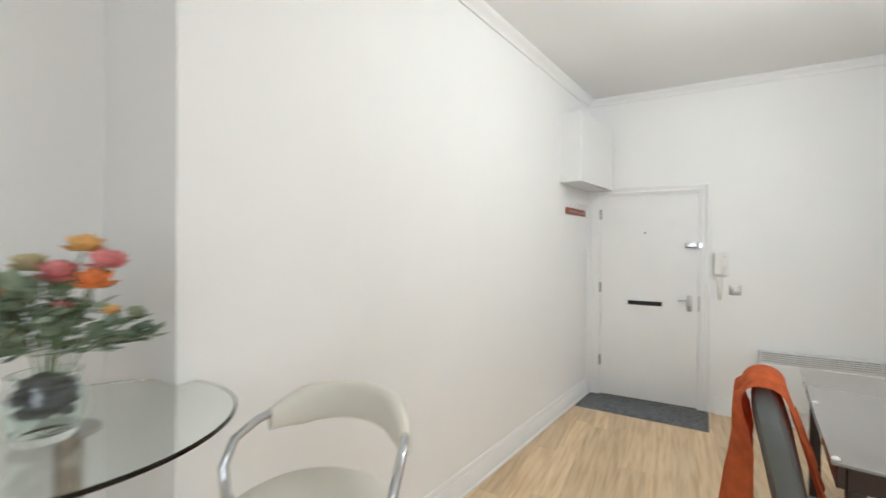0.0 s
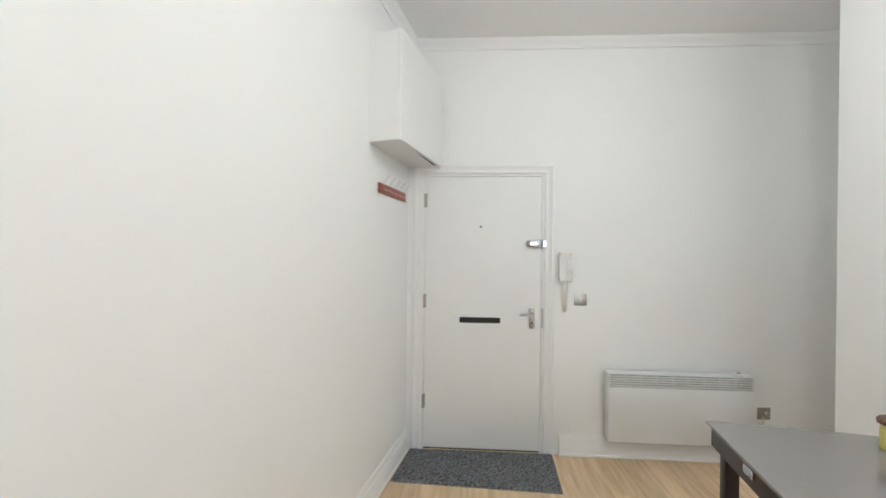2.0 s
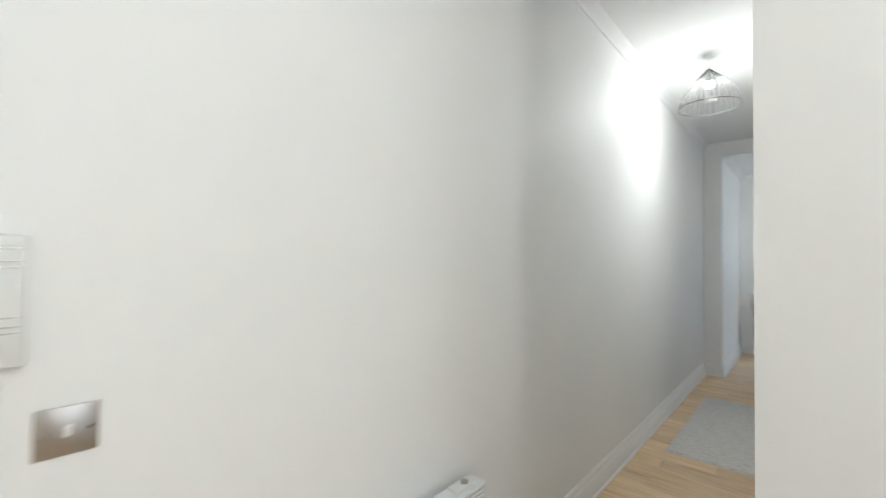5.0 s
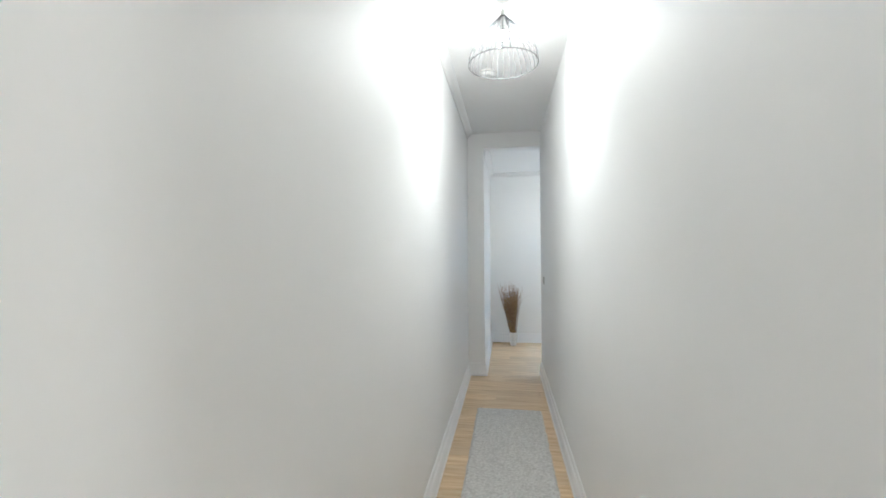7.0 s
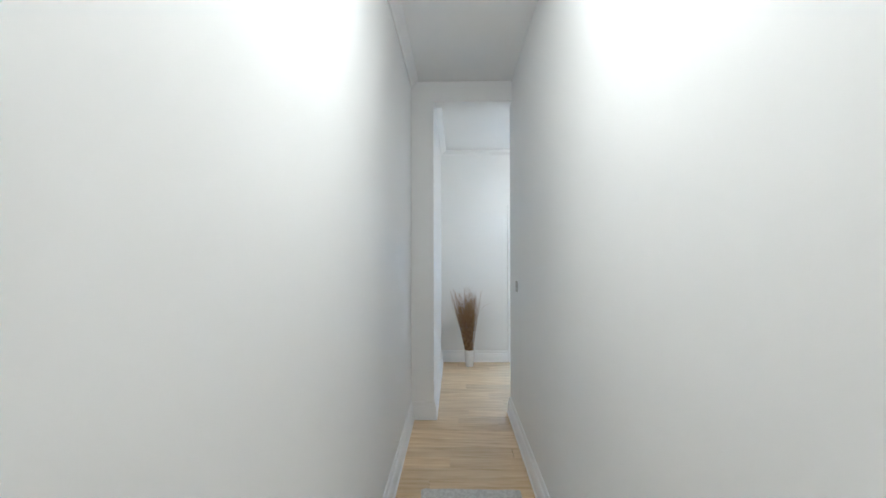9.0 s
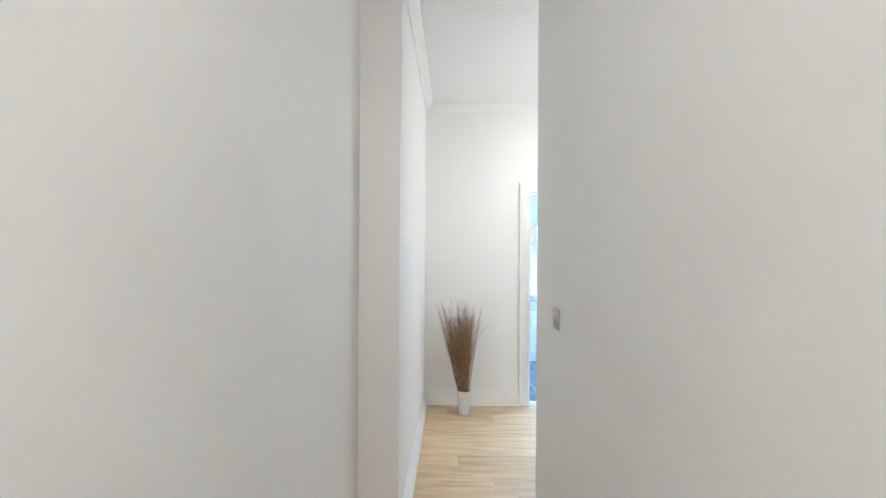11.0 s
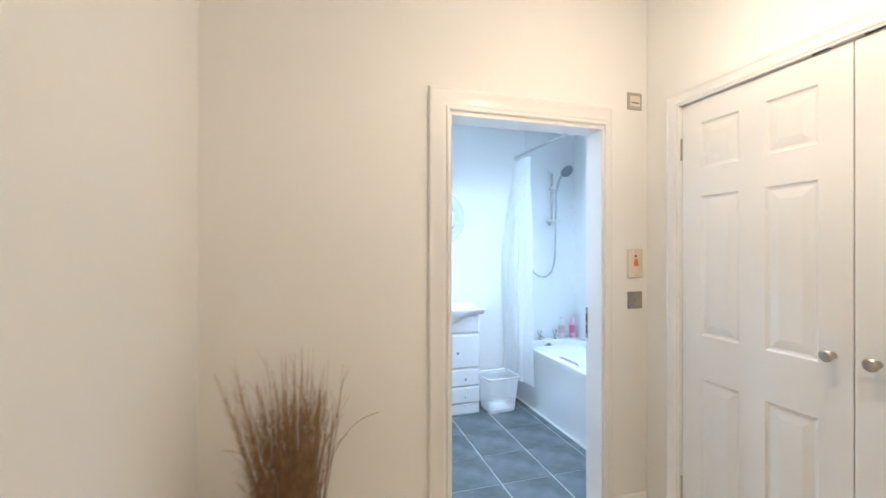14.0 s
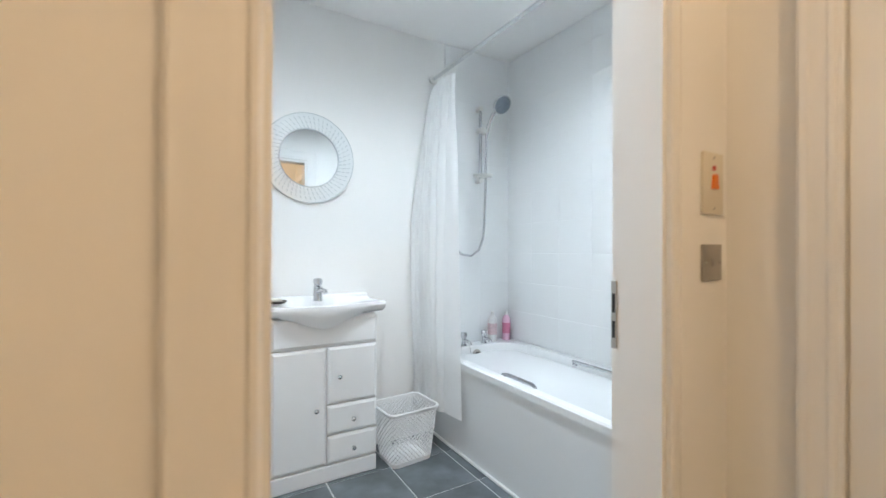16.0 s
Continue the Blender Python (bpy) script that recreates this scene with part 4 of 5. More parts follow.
# twigs in a white vase
PC = (0.566, 8.918)
pv = thing("floor_vase", "slim white floor vase with tall dry brown twigs", "vase")
part("vessel", lathe(bmesh.new(), [(0.001, 0.0), (0.046, 0.0), (0.049, 0.01), (0.064, 0.205), (0.065, 0.212), (0.061, 0.212), (0.059, 0.20), (0.045, 0.03), (0.001, 0.02)], (*PC, 0), 32), M_VASE, pv, "white tapered vessel", True)
rng = random.Random(3)
bm = bmesh.new()
for k in range(360):
    a, q = rng.uniform(0, 2 * math.pi), math.sqrt(rng.random())
    bx, by = PC[0] + 0.036 * q * math.cos(a), PC[1] + 0.036 * q * math.sin(a)
    top = rng.uniform(0.60, 0.90) if k % 3 else rng.uniform(0.80, 1.03)
    sp = 0.166 * top
    tx = PC[0] - 0.045 + sp * q * math.cos(a) * 1.05 + rng.gauss(0, 0.018)
    ty = PC[1] - 0.02 + sp * q * math.sin(a) + rng.gauss(0, 0.012)
    bow = Vector((math.cos(a), math.sin(a), 0)) * rng.uniform(-0.005, 0.022)
    pts = []
    for i in range(6):
        s = i / 5
        w = Vector((rng.gauss(0, 0.003), rng.gauss(0, 0.003), 0)) * s
        pts.append(Vector((bx + (tx - bx) * s, by + (ty - by) * s, 0.10 + (top - 0.10) * s)) + bow * math.sin(s * math.pi) * -1 + bow * s * s * 1.2 + w)
    r0 = rng.uniform(0.0010, 0.0019)
    tube(bm, pts, r0, 4, [r0, r0, r0 * 0.9, r0 * 0.75, r0 * 0.5, r0 * 0.18], caps=False)
    # side shoots near the tip
    for q2 in range(rng.randint(4, 7)):
        s = rng.uniform(0.6, 0.93)
        i = int(s * 5)
        p = pts[i].lerp(pts[min(5, i + 1)], s * 5 - i)
        d = (pts[5] - pts[3]).normalized()
        sd = Vector((rng.uniform(-1, 1), rng.uniform(-1, 1), 0)) * 0.42
        ln = rng.uniform(0.04, 0.11)
        tube(bm, [p, p + (d + sd * 0.5) * ln * 0.5, p + (d + sd) * ln], 0.0008, 3, [0.0009, 0.0007, 0.0002], caps=False)
part("dry_twig", bm, M_TWIG, pv, "dense dry brown twigs", True, "stuff")
for (dx, dy, zz, ex) in ((0.17, -0.03, 0.80, 0.10), (0.10, -0.05, 0.78, 0.03), (-0.16, -0.04, 0.74, -0.07), (0.12, 0.03, 0.70, 0.05)):
    p0, p1 = Vector((PC[0], PC[1], 0.2)), Vector((PC[0] + dx * 0.45, PC[1] + dy, zz - 0.13))
    p2, p3 = Vector((PC[0] + dx * 0.8, PC[1] + dy, zz - 0.01)), Vector((PC[0] + dx + ex, PC[1] + dy * 1.3, zz + 0.01))
    pts = [p0 * (1 - s) ** 3 + p1 * 3 * s * (1 - s) ** 2 + p2 * 3 * s * s * (1 - s) + p3 * s ** 3 for s in [k / 12 for k in range(13)]]
    part("stray_twig", T(pts, 0.0009, 5), M_TWIG, pv, "", True)

# built-in cupboard with two six-panel doors
D0, D1 = 7.636, 8.908
bm = B((2.214, 7.613, 0), (2.30, 7.633, 2.065))
box(bm, (2.214, 8.911, 0), (2.30, 8.928, 2.065))
box(bm, (2.214, 7.633, 2.048), (2.30, 8.911, 2.065))
architrave(bm, 7.621, 8.921, 2.056, 2.2225, "y", -1, [(0.0, 0.0), (0.0, 0.012), (0.005, 0.016), (0.012, 0.016), (0.016, 0.011), (0.038, 0.015), (0.044, 0.021), (0.058, 0.021), (0.062, 0.015), (0.062, 0.0)])
structure("trim_cupboard", bm, M_TRIM, "white moulded cupboard door surround", "door frame", True)


def panel_door(name, y0, y1, knob_y, hinge_y, label):
    """A moulded six-panel leaf in the plane x = 2.222."""
    xf = 2.232
    root = tagged(part(name, B((xf + 0.012, y0, 0.01), (xf + 0.035, y1, 2.045)), M_DOOR), label, "door", "cupboard doors", "structure")
    w = y1 - y0
    cols = [(y0 + 0.095, y0 + 0.095 + (w - 0.29) / 2), (y1 - 0.095 - (w - 0.29) / 2, y1 - 0.095)]
    rws = [(0.20, 0.825), (1.015, 1.625), (1.745, 1.945)]
    ys = [y0, cols[0][0], cols[0][1], cols[1][0], cols[1][1], y1]
    for a, b in ((0, 1), (2, 3), (4, 5)):
        part("stile", B((xf, ys[a], 0.01), (xf + 0.013, ys[b], 2.045)), M_DOOR, root)
    zs = [(0.01, 0.20), (0.825, 1.015), (1.625, 1.745), (1.945, 2.045)]
    for za, zb in zs:
        for ya, yb in cols:
            part("rail", B((xf, ya, za), (xf + 0.013, yb, zb)), M_DOOR, root)
    for ya, yb in cols:
        for za, zb in rws:
            bm = bmesh.new()
            loops = []
            for ins, dep in ((0.0, 0.0), (0.007, 0.006), (0.015, 0.0075), (0.046, 0.002), (0.050, 0.0015)):
                loops.append([(xf + dep, ya + ins, za + ins), (xf + dep, yb - ins, za + ins), (xf + dep, yb - ins, zb - ins), (xf + dep, ya + ins, zb - ins)])
            vv = [[bm.verts.new(p) for p in lp] for lp in loops]
            for q in range(len(vv) - 1):
                for i in range(4):
                    j = (i + 1) % 4
                    bm.faces.new((vv[q][i], vv[q][j], vv[q + 1][j], vv[q + 1][i]))
            bm.faces.new(vv[-1])
            part("panel", bm, M_DOOR, root)
    kb = bmesh.new()
    prof = [(0.012, 0.0), (0.009, 0.012), (0.010, 0.020), (0.019, 0.028), (0.020, 0.036), (0.014, 0.042), (0.001, 0.043)]
    loops = [[(xf - d, knob_y + r * math.cos(t), 1.048 + r * math.sin(t)) for t in [2 * math.pi * k / 20 for k in range(20)]] for r, d in prof]
    part("knob", rings(kb, loops), M_STEEL, root, "round brushed steel knob", True)
    for z in (1.80, 0.25):
        bm = T([(xf - 0.003, hinge_y, z), (xf - 0.003, hinge_y, z + 0.10)], 0.005, 8)
        part("hinge", bm, M_STEEL, root, "", True)
    return root


panel_door("door_2", 8.2735, D1, 8.328, 8.91, "white moulded six-panel cupboard door, closed")
panel_door("door_3", D0, 8.27, 8.215, 7.635, "white moulded six-panel cupboard door, closed")
for y in (8.333, 8.193):
    structure("door_catch", B((2.2235, y, 2.0455), (2.24, y + 0.05, 2.0478)), M_BLACK, "dark ball catch over the cupboard doors", "catch")

# switches beside the bathroom doorway
EW = lambda x, z: pose(x, END, z, 0, 0, 180)
switch_plate("bathroom_light_switch", "square brushed steel switch beside the bathroom doorway", EW(2.166, 1.134), M_STEEL)
fs = thing("fan_isolator_switch", "double-height cream isolator switch with an orange rocker", "switch", "", EW(2.166, 1.322))
part("plate", B((-0.044, 0.0005, -0.073), (0.044, 0.009, 0.073), 0.003, 2), M_CREAMPL, fs, "", True)
part("rocker", rings(bmesh.new(), [[(-0.012, y, -0.014), (0.012, y, -0.014), (0.007, y, 0.020), (-0.007, y, 0.020)] for y in (0.008, 0.015)]), M_AMBER, fs, "orange rocker")
part("neon", B((-0.007, 0.008, 0.030), (0.007, 0.0105, 0.041)), M_RED, fs, "small red indicator")
for z in (-0.060, 0.060):
    part("screw", T([(0, 0.008, z), (0, 0.0102, z)], 0.0032, 10), M_STEEL, fs, "", True)
fi = thing("shower_isolator", "square steel isolator with a cream insert", "switch", "", EW(2.163, 2.142))
part("plate", B((-0.043, 0.0005, -0.043), (0.043, 0.007, 0.043), 0.0025, 2), M_STEEL, fi, "", True)
part("insert", B((-0.030, 0.006, -0.026), (0.030, 0.010, 0.026), 0.003, 2), M_CREAMPL, fi, "", True)
part("slot", B((-0.022, 0.0095, -0.012), (0.022, 0.0105, -0.007)), M_ESPRESSO, fi)

# ---- bathroom ----
# vanity unit and basin
vn = thing("vanity_unit", "white bathroom vanity unit with door and three drawers", "cabinet")
VX0, VX1, VY = 1.405, 1.930, 10.672
part("body", B((VX0 + 0.004, VY + 0.018, 0.08), (VX1 - 0.004, BACK - 0.001, 0.825)), M_CABINET, vn)
part("plinth", B((VX0, VY + 0.004, 0.0), (VX1, VY + 0.03, 0.080), 0.004), M_CABINET, vn)


def front(name, x0, x1, z0, z1, kx, kz):
    bm = bmesh.new()
    loops = []
    for ins, d in ((0, 0.017), (0, 0.007), (0.014, 0.0)):
        loops.append([(x0 + ins, VY + d, z0 + ins), (x1 - ins, VY + d, z0 + ins), (x1 - ins, VY + d, z1 - ins), (x0 + ins, VY + d, z1 - ins)])
    p = part(name, rings(bm, loops), M_CABINET, vn)
    if kx:
        kb = bmesh.new()
        prof = [(0.005, 0.0), (0.004, 0.010), (0.010, 0.016), (0.011, 0.022), (0.006, 0.027), (0.0005, 0.028)]
        part("knob", rings(kb, [[(kx + r * math.cos(t), VY - d, kz + r * math.sin(t)) for t in [2 * math.pi * k / 16 for k in range(16)]] for r, d in prof]), M_CHROME, p, "small round chrome knob", True)


XM = VX0 + 0.262
front("door", VX0, XM - 0.003, 0.088, 0.672, 1.612, 0.371)
front("drawer", XM + 0.003, VX1, 0.385, 0.672, 1.727, 0.523)
front("drawer", XM + 0.003, VX1, 0.232, 0.379, 1.799, 0.299)
front("drawer", XM + 0.003, VX1, 0.088, 0.226, 1.802, 0.150)
front("panel", VX0, VX1, 0.680, 0.822, None, None)
bs = thing("wash_basin", "white ceramic basin with a bowed front on the vanity", "basin")
bm = bmesh.new()
NXb = 28
loops = []
for i in range(NXb + 1):
    u = i / NXb
    x = VX0 - 0.036 + (VX1 - VX0 + 0.072) * u
    bell = math.exp(-((u - 0.47) / 0.24) ** 2)
    bell2 = math.exp(-((u - 0.47) / 0.30) ** 2)
    yf = VY - 0.030 - 0.055 * bell2
    zt = 0.890
    drop = 0.052 + 0.062 * bell
    loops.append([(x, BACK - 0.001, zt - 0.052), (x, BACK - 0.001, zt + 0.022), (x, BACK - 0.018, zt + 0.020), (x, BACK - 0.03, zt + 0.002), (x, BACK - 0.06, zt - 0.002 - 0.055 * bell), (x, (BACK + yf) / 2, zt - 0.004 - 0.075 * bell), (x, yf + 0.035, zt - 0.002 - 0.045 * bell), (x, yf + 0.016, zt + 0.002), (x, yf + 0.004, zt), (x, yf, zt - 0.014), (x, yf + 0.008, zt - 0.030 - 0.2 * drop * bell), (x, yf + 0.05, zt - drop), (x, VY + 0.05, zt - drop - 0.004 if drop > 0.08 else zt - 0.055)])
part("bowl", rings(bm, loops), M_SANITARY, bs, "", True)
tp = thing("basin_mixer_tap", "chrome basin mixer tap", "tap")
tx, ty, tz = 1.662, 10.850, 0.889
part("body", lathe(bmesh.new(), [(0.001, 0.0), (0.026, 0.0), (0.024, 0.008), (0.022, 0.07), (0.024, 0.078), (0.001, 0.08)], (tx, ty, tz), 24), M_CHROME, tp, "", True)
part("spout", T([(tx, ty - 0.015, tz + 0.052), (tx + 0.01, ty - 0.05, tz + 0.062), (tx + 0.018, ty - 0.085, tz + 0.058), (tx + 0.018, ty - 0.092, tz + 0.048)], 0.012, 12), M_CHROME, tp, "", True)
part("handle", lathe(bmesh.new(), [(0.001, 0.08), (0.020, 0.082), (0.024, 0.10), (0.022, 0.118), (0.001, 0.124)], (tx, ty, tz), 24), M_CHROME, tp, "", True)
sd = thing("soap_dish", "small dark soap dish with a pale soap bar", "soap dish")
part("dish", lathe(bmesh.new(), [(0.001, 0.0), (0.035, 0.0), (0.052, 0.012), (0.050, 0.014), (0.034, 0.005), (0.001, 0.004)], (1.452, 10.83, 0.889), 24), M_ESPRESSO, sd, "", True)
part("soap", B((1.427, 10.812, 0.895), (1.477, 10.848, 0.915), 0.007, 3), M_CREAM, sd, "", True)

# round mirror
mr = thing("round_mirror", "round wall mirror with a frosted patterned border", "mirror")
MC, MR, MI = (1.634, 1.666), 0.246, 0.160
MY = BACK - 0.002


def disc_ring(r0, r1, y0, y1, seg=64):
    bm = bmesh.new()
    lo = []
    for r, y in ((r0, y0), (r1, y0), (r1, y1), (r0, y1)):
        lo.append([(MC[0] + r * math.cos(2 * math.pi * k / seg), y, MC[1] + r * math.sin(2 * math.pi * k / seg)) for k in range(seg)])
    lo.append(lo[0])
    return rings(bm, lo, caps=False)


part("border", disc_ring(MI, MR, MY, MY - 0.010), M_FROST, mr, "frosted border with etched strokes", True)
bm = bmesh.new()
rings(bm, [[(MC[0] + MI * math.cos(2 * math.pi * k / 64), y, MC[1] + MI * math.sin(2 * math.pi * k / 64)) for k in range(64)] for y in (MY, MY - 0.008)])
part("inner_bevel", disc_ring(MI - 0.003, MI + 0.002, MY - 0.0085, MY - 0.0112), M_ETCH, mr, "thin dark bevel line", True)
part("outer_bevel", disc_ring(MR - 0.001, MR + 0.0022, MY, MY - 0.0108), M_ETCH, mr, "", True)
part("glass", bm, M_MIRROR, mr, "clear silvered centre", True)
bm = bmesh.new()
for k in range(54):
    for q, r in enumerate((0.172, 0.196, 0.221)):
        a = 2 * math.pi * (k + 0.33 * q) / 54
        p = Vector((MC[0] + r * math.cos(a), MY - 0.0104, MC[1] + r * math.sin(a)))
        d = Vector((math.cos(a + 0.35), 0, math.sin(a + 0.35))) * 0.0085
        s2 = Vector((-d.z, 0, d.x)) * 0.16
        bm.faces.new([bm.verts.new(x) for x in (p - d - s2, p + d - s2, p + d + s2, p - d + s2)])
part("etched_strokes", bm, M_ETCH, mr, "small dark etched strokes", kind="stuff")

# bath
BX0, BY0, RZ = 2.380, 9.253, 0.535
bt2 = thing("bathtub", "white acrylic bath with a flat side panel", "bathtub")
part("side_panel", B((BX0 + 0.022, BY0, 0.0), (BX0 + 0.036, BACK - 0.012, RZ - 0.030)), M_SANITARY, bt2, "white bath panel")
bm = bmesh.new()
IX0, IX1, IY0, IY1 = BX0 + 0.060, RIGHT - 0.075, BY0 + 0.08, BACK - 0.115


def rr_loop(x0, x1, y0, y1, r, z, n=8):
    pts = []
    for cx, cy, a0 in ((x1 - r, y1 - r, 0), (x0 + r, y1 - r, 90), (x0 + r, y0 + r, 180), (x1 - r, y0 + r, 270)):
        for k in range(n + 1):
            a = radians(a0 + 90 * k / n)
            pts.append((cx + r * math.cos(a), cy + r * math.sin(a), z))
    return pts


X9 = RIGHT - 0.012
loops = [rr_loop(BX0 + 0.012, X9, BY0, BACK - 0.013, 0.004, RZ - 0.045), rr_loop(BX0, X9, BY0, BACK - 0.013, 0.006, RZ - 0.040), rr_loop(BX0, X9, BY0, BACK - 0.013, 0.008, RZ - 0.008), rr_loop(BX0 + 0.008, X9 - 0.001, BY0, BACK - 0.014, 0.010, RZ), rr_loop(IX0 - 0.012, IX1 + 0.012, IY0 - 0.012, IY1 + 0.012, 0.16, RZ), rr_loop(IX0, IX1, IY0, IY1, 0.15, RZ - 0.012), rr_loop(IX0 + 0.02, IX1 - 0.02, IY0 + 0.06, IY1 - 0.02, 0.14, RZ - 0.16), rr_loop(IX0 + 0.05, IX1 - 0.05, IY0 + 0.16, IY1 - 0.05, 0.12, RZ - 0.36), rr_loop(IX0 + 0.10, IX1 - 0.10, IY0 + 0.24, IY1 - 0.10, 0.09, RZ - 0.40)]
part("tub", rings(bm, loops), M_SANITARY, bt2, "", True)
part("floor_strip", B((BX0 + 0.008, BY0, 0.0), (BX0 + 0.0215, BACK - 0.012, 0.016), 0.003), M_TRIM, bt2)


def tap(x, y):
    t = thing("bath_tap", "chrome bath pillar tap with a clear head", "tap", "bath taps")
    part("body", lathe(bmesh.new(), [(0.001, 0.0), (0.022, 0.0), (0.020, 0.006), (0.014, 0.012), (0.013, 0.045), (0.001, 0.047)], (x, y, RZ + 0.0005), 20), M_CHROME, t, "", True)
    part("spout", T([(x, y, RZ + 0.034), (x, y - 0.045, RZ + 0.036), (x, y - 0.072, RZ + 0.030), (x, y - 0.076, RZ + 0.018)], 0.0095, 12), M_CHROME, t, "", True)
    part("head", lathe(bmesh.new(), [(0.001, 0.047), (0.016, 0.048), (0.021, 0.056), (0.021, 0.080), (0.017, 0.086), (0.001, 0.087)], (x, y, RZ), 12), M_CHROME, t, "", True)


tap(2.618, BACK - 0.066)
tap(2.780, BACK - 0.066)
ov = thing("bath_overflow", "round chrome overflow with a plug chain", "overflow")
oc = (2.678, IY1 - 0.012, RZ - 0.052)
bm = rings(bmesh.new(), [[(oc[0] + r * math.cos(t), oc[1] - d, oc[2] + r * math.sin(t)) for t in [2 * math.pi * k / 24 for k in range(24)]] for r, d in ((0.034, 0.0), (0.034, 0.004), (0.028, 0.008), (0.001, 0.008))])
part("rosette", bm, M_STEEL, ov, "", True)
for k in range(6):
    a = 2 * math.pi * k / 6
    part("hole", T([(oc[0] + 0.014 * math.cos(a), oc[1] - 0.0075, oc[2] + 0.014 * math.sin(a)), (oc[0] + 0.014 * math.cos(a), oc[1] - 0.0086, oc[2] + 0.014 * math.sin(a))], 0.0062, 10), M_BLACK, ov)
part("chain", T([(2.630, IY1 - 0.0, RZ + 0.004), (2.630, IY1 - 0.012, RZ - 0.03), (2.645, IY1 - 0.022, RZ - 0.10), (2.668, oc[1] - 0.010, oc[2] - 0.02)], 0.0022, 6), M_CHROME, ov, "", True)


def grab(x, y0, y1, z, out):
    g2 = thing("grab_handle", "chrome bath grip handle", "handle", "bath grips")
    part("bar", T([(x, y0, z - 0.022), (x + out * 0.6, y0 + 0.006, z - 0.004), (x + out, y0 + 0.028, z), (x + out, y1 - 0.028, z), (x + out * 0.6, y1 - 0.006, z - 0.004), (x, y1, z - 0.022)], 0.010, 12), M_CHROME, g2, "", True)
    for y in (y0, y1):
        part("foot", lathe(bmesh.new(), [(0.001, -0.028), (0.016, -0.028), (0.013, -0.012), (0.001, -0.010)], (x, y, z), 16), M_CHROME, g2, "", True)


grab(IX0 + 0.002, 10.03, 10.27, RZ - 0.004, 0.022)
grab(IX1 - 0.006, 9.98, 10.25, RZ + 0.002, -0.030)


def bottle(x, y, r, h, body, lab, cap, label):
    t = thing("bottle", label, "bottle", "bath bottles")
    z = RZ + 0.0006
    part("body", lathe(bmesh.new(), [(0.001, 0.0), (r, 0.0), (r * 1.03, 0.01), (r * 1.03, h * 0.72), (r * 0.8, h * 0.82), (r * 0.42, h * 0.88), (r * 0.40, h * 0.90), (0.001, h * 0.90)], (x, y, z), 22), body, t, "", True)
    part("label", lathe(bmesh.new(), [(r * 1.045, h * 0.25), (r * 1.045, h * 0.62)], (x, y, z), 22, False), lab, t, "printed label", True)
    part("cap", lathe(bmesh.new(), [(0.001, h * 0.90), (r * 0.45, h * 0.90), (r * 0.40, h), (0.001, h)], (x, y, z), 16), cap, t, "", True)


bottle(2.858, BACK - 0.060, 0.031, 0.205, M_BOTTLE, M_PALEPINK, M_BOTTLE, "white plastic bottle with a pale label on the bath rim")
bottle(2.980, BACK - 0.060, 0.028, 0.195, M_PINK, M_MAGENTA, M_BOTTLE, "pink liquid bottle with a magenta label on the bath rim")

# shower on a riser rail
sh = thing("shower_set", "white and chrome hand shower on a riser rail", "shower")
SX, SY = 2.757, BACK - 0.050
part("riser_rail", T([(SX, SY, 1.62), (SX, SY, 2.14)], 0.010, 12), M_CHROME, sh, "chrome rail", True)
for z in (1.635, 2.125):
    part("bracket", T([(SX, BACK - 0.012, z), (SX, SY - 0.012, z)], 0.017, 12), M_PLASTIC, sh, "white wall bracket", True)
part("slider", B((SX - 0.024, SY - 0.04, 1.955), (SX + 0.045, SY + 0.022, 1.990), 0.010, 3), M_PLASTIC, sh, "white sliding holder", True)
bm = lathe(bmesh.new(), [(0.001, 0.0), (0.062, 0.0), (0.066, 0.008), (0.070, 0.016), (0.064, 0.016), (0.058, 0.008), (0.001, 0.006)], (SX, SY - 0.03, 1.655), 28)
part("soap_tray", bm, M_PLASTIC, sh, "white soap tray", True)
hp = Vector((SX + 0.055, SY - 0.165, 2.115))
hn = Vector((-0.02, -0.80, -0.60)).normalized()
part("handle", T([(SX + 0.030, SY - 0.028, 1.93), (SX + 0.034, SY - 0.045, 2.00), (SX + 0.042, SY - 0.085, 2.07), hp - hn * 0.012], 0.013, 12, [0.010, 0.013, 0.013, 0.016]), M_CHROME, sh, "", True)
q = hn.to_track_quat("Z", "Y")
bm = rings(bmesh.new(), [[hp + q @ Vector((r * math.cos(t), r * math.sin(t), d)) for t in [2 * math.pi * k / 32 for k in range(32)]] for r, d in ((0.014, -0.032), (0.036, -0.026), (0.060, -0.010), (0.065, 0.0), (0.063, 0.006), (0.057, 0.007))])
part("spray_head", bm, M_CHROME, sh, "", True)
bm = rings(bmesh.new(), [[hp + q @ Vector((r * math.cos(t), r * math.sin(t), d)) for t in [2 * math.pi * k / 32 for k in range(32)]] for r, d in ((0.0565, 0.0065), (0.055, 0.0095), (0.001, 0.010))])
part("spray_face", bm, M_HEADGREY, sh, "grey spray face", True)
hose = [(SX + 0.030, SY - 0.028, 1.93), (SX + 0.032, SY - 0.022, 1.80), (SX + 0.034, SY - 0.012, 1.55), (SX + 0.034, SY - 0.004, 1.35), (SX + 0.024, SY, 1.24), (SX - 0.01, SY, 1.165), (SX - 0.07, SY, 1.125), (SX - 0.14, SY + 0.01, 1.135), (SX - 0.19, SY + 0.02, 1.18), (SX - 0.20, BACK - 0.014, 1.22)]
part("hose", T(hose, 0.0075, 10), M_CHROME, sh, "chrome hose", True)

